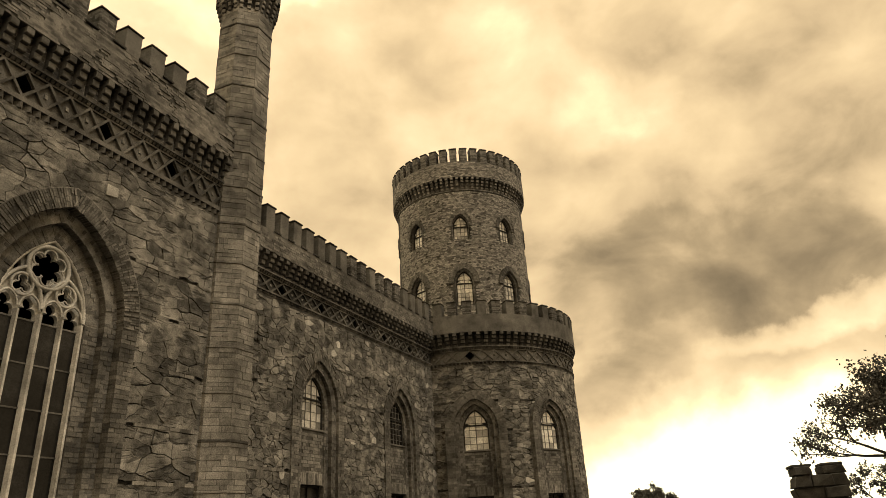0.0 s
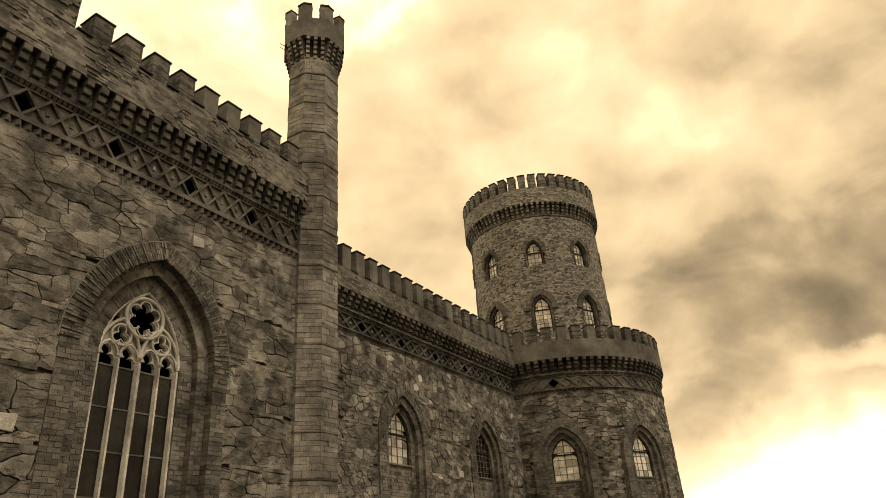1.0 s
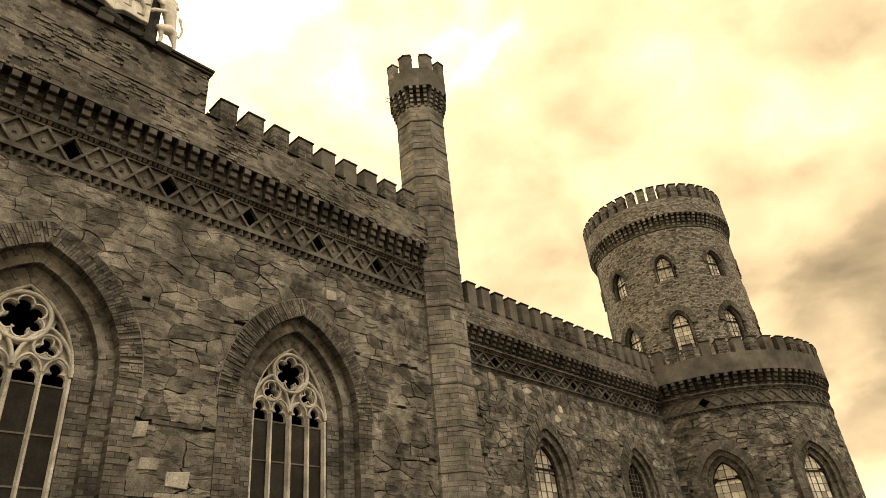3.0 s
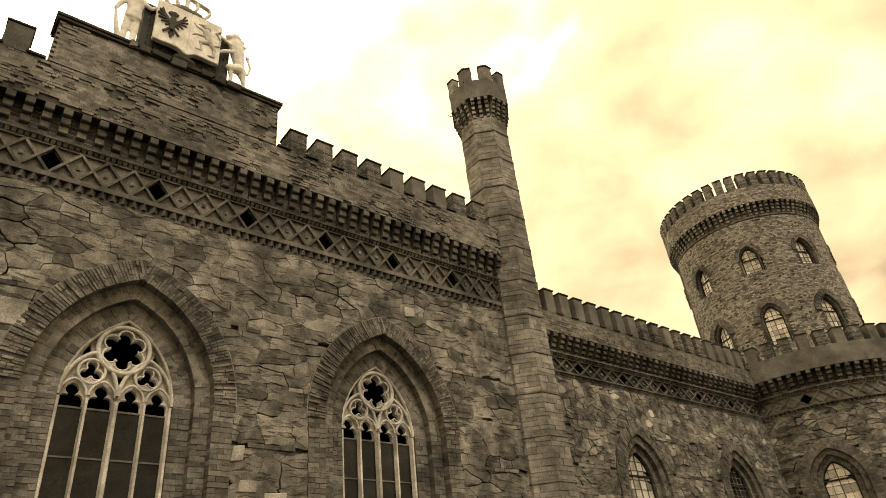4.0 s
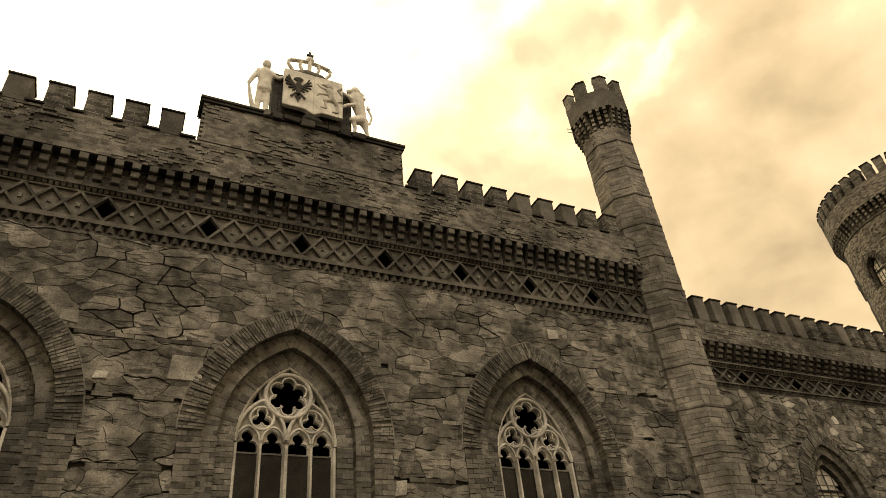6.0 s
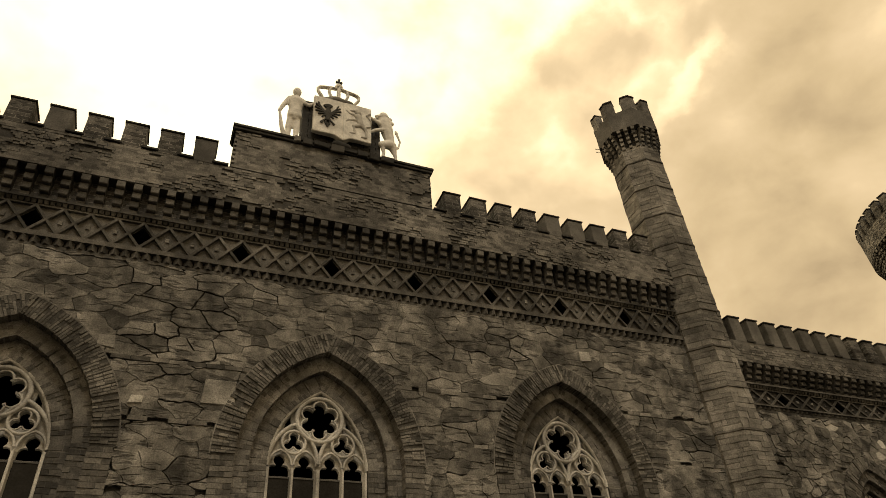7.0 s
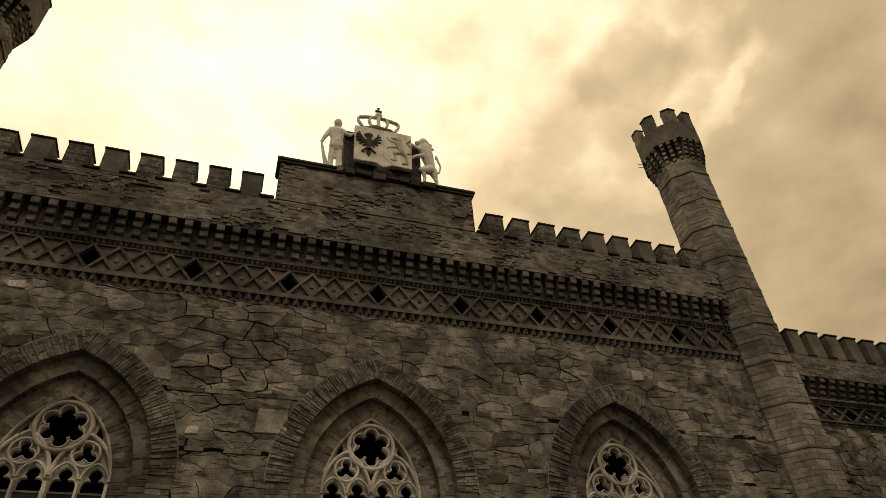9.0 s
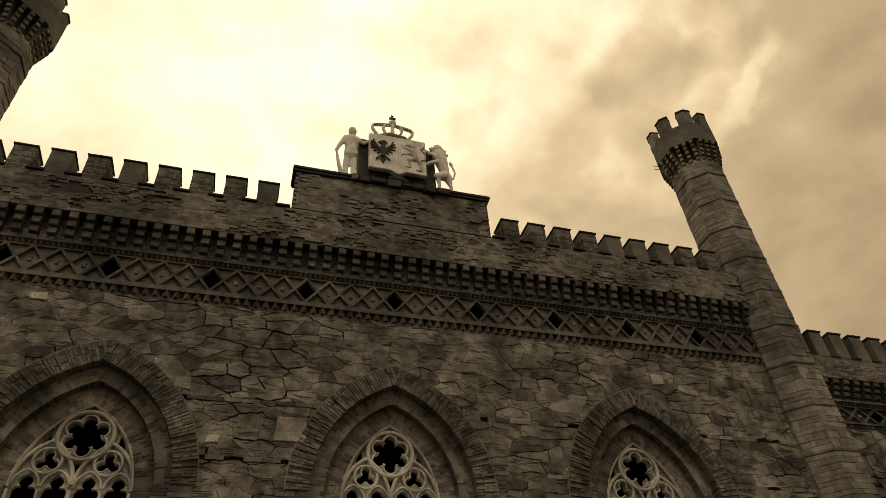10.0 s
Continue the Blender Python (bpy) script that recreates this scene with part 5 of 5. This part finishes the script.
for dx, dz in ((0, -0.30), (-0.035, -0.22), (0.035, -0.22)):
    plate_at([(ex - 0.02, ez - 0.12), (ex + dx - 0.025, ez + dz), (ex + dx, ez + dz - 0.05), (ex + dx + 0.025, ez + dz), (ex + 0.02, ez - 0.12)], -0.108, -0.06)
part("emblem", me.mesh("emblem", CREST_DARK), shield, "dark winged heraldic emblem")
me = Mesher()
ox, oz = 0.33, 0.40
for a, b, r0, r1 in (((0.05, 0.24), (0.0, 0.42), 0.075, 0.095), ((0.0, 0.50), (-0.01, 0.54), 0.085, 0.075), ((-0.05, 0.54), (-0.11, 0.53), 0.045, 0.035),
                     ((0.05, 0.24), (-0.07, 0.19), 0.065, 0.05), ((-0.07, 0.19), (-0.05, 0.05), 0.035, 0.03), ((-0.05, 0.04), (-0.13, 0.03), 0.032, 0.028),
                     ((0.07, 0.24), (0.13, 0.14), 0.065, 0.045), ((0.13, 0.14), (0.13, 0.0), 0.035, 0.03), ((0.13, 0.0), (0.06, -0.01), 0.03, 0.026),
                     ((-0.03, 0.44), (-0.14, 0.46), 0.045, 0.032), ((-0.14, 0.46), (-0.19, 0.51), 0.032, 0.03), ((-0.03, 0.34), (-0.15, 0.31), 0.045, 0.032), ((-0.15, 0.31), (-0.19, 0.26), 0.032, 0.03),
                     ((0.10, 0.22), (0.20, 0.26), 0.02, 0.02), ((0.20, 0.26), (0.21, 0.40), 0.02, 0.02), ((0.21, 0.40), (0.14, 0.50), 0.02, 0.022), ((0.14, 0.50), (0.20, 0.57), 0.03, 0.022)):
    limb(me, (ox - 0.02 + 1.3 * a[0], -0.085, oz - 0.03 + 1.3 * a[1]), (ox - 0.02 + 1.3 * b[0], -0.085, oz - 0.03 + 1.3 * b[1]), r0 * 0.85, r1 * 0.85, 8, 0.75)
rel = part("relief", me.mesh("relief", RELIEF), shield, "weathered raised heraldic relief, toned darker for its edge shade")
fused(rel, 0.012)
# crown
crown = thing("crown", "pale stone crown with open hoops, orb and cross", "crown", Matrix.Translation((-6.02, CY, CZ + 1.28)))
me = Mesher()
n = 24
prof = [(0.30, 0.0), (0.37, 0.03), (0.39, 0.08), (0.36, 0.13), (0.28, 0.17), (0.10, 0.20), (0.01, 0.205)]
for (r0, z0), (r1, z1) in zip(prof, prof[1:]):
    for k in range(n):
        a, b = 2 * math.pi * k / n, 2 * math.pi * (k + 1) / n
        P = lambda r, z, t: (r * math.cos(t), 0.45 * r * math.sin(t), z + 0.015 * math.sin(6 * t))
        me.face([P(r0, z0, a), P(r0, z0, b), P(r1, z1, b), P(r1, z1, a)])
part("cushion", me.mesh("cushion", ASHLAR, smooth=True), crown, "weathered brown stone rim")
for s, path, r in (
    (-1, [(0.30, 0.12), (0.36, 0.24), (0.43, 0.36), (0.44, 0.44), (0.40, 0.50), (0.30, 0.53), (0.15, 0.56), (0.03, 0.58)], 0.030),
    (1, [(0.30, 0.12), (0.36, 0.24), (0.43, 0.36), (0.44, 0.44), (0.40, 0.50), (0.30, 0.53), (0.15, 0.56), (0.03, 0.58)], 0.030),
    (-1, [(0.16, 0.17), (0.15, 0.28), (0.185, 0.36), (0.205, 0.44), (0.18, 0.50), (0.17, 0.55)], 0.028),
    (1, [(0.16, 0.17), (0.15, 0.28), (0.185, 0.36), (0.205, 0.44), (0.18, 0.50), (0.17, 0.55)], 0.028),
    (1, [(0.0, 0.19), (0.0, 0.30), (0.0, 0.45), (0.0, 0.60)], 0.042)):
    me = Mesher()
    tube(me, [(s * x, z) for x, z in path], r, 0.0, 8)
    part("hoop", me.mesh("hoop", CREST, smooth=True), crown, m=Matrix.Diagonal((1, 1.6, 1, 1)))
bm = bmesh.new()
bmesh.ops.create_uvsphere(bm, u_segments=14, v_segments=9, radius=0.085)
me_ = bpy.data.meshes.new("orb")
bm.to_mesh(me_)
bm.free()
me_.materials.append(CREST)
part("orb", me_, crown, m=Matrix.Translation((0, 0, 0.64)))
me = Mesher()
me.prism([(-0.016, 0.70), (0.016, 0.70), (0.014, 0.79), (0.07, 0.775), (0.07, 0.83), (0.016, 0.82), (0.03, 0.90), (-0.03, 0.90), (-0.016, 0.82), (-0.07, 0.83), (-0.07, 0.775), (-0.014, 0.79)], -0.02, 0.02)
part("cross", me.mesh("cross", IRON), crown)

# ---- beyond the tower: a ruined pier and trees ----
rng = random.Random(21)
# pier stones use dark mortar and coping colours to paint in the backlight shade
pier2 = thing("ruined_gate_pier", "crumbling stone gate pier with broken battlements, coloured dark as backlit", "ruin", pose(16.8, -10.7, 0, 0, 0, 8))
z = 0.0
while z < 2.86:
    h = rng.uniform(0.24, 0.40)
    n = rng.choice((2, 3))
    cuts = [-0.74] + sorted(-0.74 + 1.48 * (k + rng.uniform(-0.2, 0.2)) / n for k in range(1, n)) + [0.74]
    for a, b in zip(cuts, cuts[1:]):
        mid = (a + b) / 2
        if z > 2.55 and (-0.12 < mid < 0.12):
            continue
        if z > 2.75 and abs(mid) > 0.6 and rng.random() < 0.5:
            continue
        me = Mesher()
        j = lambda: rng.uniform(-0.06, 0.06)
        q0 = [(a + j(), z + 0.01), (b + j(), z + 0.01), (b + j(), z + h - 0.01 + j() * 0.4), (a + j(), z + h - 0.01 + j() * 0.4)]
        y0, y1 = -0.5 + j() * 2, 0.5 + j()
        me.hexa([(x, y0 + j(), zz) for x, zz in q0], [(x, y1, zz) for x, zz in q0])
        part("stone", me.mesh("stone", COPING if rng.random() < 0.6 else MORTAR, bevel=0.02), pier2, m=Matrix.Rotation(radians(-90), 4, "Z"))
    z += h
me = Mesher()
me.box(-0.66, 0.66, -0.44, 0.44, 0.0, 2.5)
me.box(-0.64, -0.16, -0.42, 0.42, 2.4, z - 0.04)
me.box(0.16, 0.64, -0.42, 0.42, 2.4, z - 0.04)
part("rubble_core", me.mesh("rubble_core", MORTAR, bevel=0.05), pier2, m=Matrix.Rotation(radians(-90), 4, "Z"))
for x in (-0.45, 0.42):
    me = Mesher()
    me.box(x - 0.30, x + 0.30, -0.5, 0.45, z - 0.02, z + 0.06)
    part("coping", me.mesh("coping", COPING, bevel=0.02), pier2, m=Matrix.Rotation(radians(-90), 4, "Z"))


def tree(x, y, height, spread, seed, leaves, leaf, label):
    """A tapered trunk that forks into limbs and twigs, with leaves in loose clumps round the twig ends."""
    r = random.Random(seed)
    t = thing("tree", label, "tree", Matrix.Translation((x, y, 0)))
    wood, tips = Mesher(), []

    def grow(p, d, ln, rad, depth):
        k = 3
        for i in range(k):
            q = p + d * (ln / k)
            limb(wood, p, q, rad * (1 - 0.25 * i / k), rad * (1 - 0.25 * (i + 1) / k), 6 if depth < 3 else 4, 1.0)
            p = q
            d = (d + Vector((r.uniform(-0.2, 0.2), r.uniform(-0.2, 0.2), r.uniform(-0.06, 0.12)))).normalized()
            if depth >= 3:
                tips.append((p, rad))
        if depth >= 5:
            tips.append((p, rad))
            return
        for _ in range(r.choice((2, 3, 3)) if depth else 5):
            s = spread * (0.75 if depth else 0.6)
            nd = (d + Vector((r.gauss(0, s), r.gauss(0, s), r.gauss(0.0, s * 0.6)))).normalized()
            grow(p, nd, ln * r.uniform(0.6, 0.82), rad * 0.58, depth + 1)
    grow(Vector((0, 0, -0.1)), Vector((0, 0, 1)), height * 0.30, height * 0.022, 0)
    part("trunk", wood.mesh("trunk", BARK), t)
    crown_m = Mesher()
    keep = [q for q in tips if r.random() < 0.4]
    for i in range(leaves):
        p, _ = keep[i % len(keep)]
        o = p + Vector((r.gauss(0, 1), r.gauss(0, 1), r.gauss(0, 0.8))) * height * 0.017
        a = Vector((r.uniform(-1, 1), r.uniform(-1, 1), r.uniform(-1, 1))).normalized()
        b = a.orthogonal().normalized()
        b.rotate(Matrix.Rotation(r.uniform(0, 6.28), 3, a))
        s = leaf * r.uniform(0.6, 1.3)
        crown_m.face([o - b * s * 0.5, o + a.cross(b) * s * 0.28, o + b * s * 0.5, o - a.cross(b) * s * 0.28])
    part("crown", crown_m.mesh("crown", LEAF), t, "dark ragged foliage", kind="stuff")


tree(26.6, -15.6, 9.4, 0.8, 4, 7500, 0.17, "dark broadleaf tree with ragged open branches")
tree(21.8, -13.1, 4.3, 0.85, 9, 5000, 0.12, "dark low broadleaf tree behind the pier")
tree(50.5, -0.9, 5.1, 0.8, 14, 4000, 0.17, "small distant dark tree top")

# ---- rubble of the walls, last ----
rng = random.Random(11)
for z0, z1 in ((0.0, 2.6), (2.66, 3.5), (3.56, 4.46), (4.52, 5.38), (5.44, 6.24), (6.30, 7.86)):
    stones(A, A_U0, A_U1, z0, z1, HOOD, 0.2 if z0 > 2.6 else 0.26, wall_a, rng, (-8.6, -3.4) if z0 > 6.0 else None, stretch=2.0, lift=0.27, lost=0.2, relief=0.5)
for z0, z1 in ((0.0, 3.0), (3.06, 3.85), (3.91, 4.72), (4.78, 5.55), (5.61, 6.64)):
    stones(B, B_U0, B_U1, z0, z1, BH, 0.125, wall_b, rng, stretch=1.5, pale=0.02)
for z0, z1 in ((0.0, 2.8), (2.86, 3.6), (3.66, 4.5), (4.56, 5.42), (5.48, 6.60)):
    stones(C, CV0, CV1, z0, z1, CH, 0.125, tower_low, rng, stretch=1.6, pale=0.03)
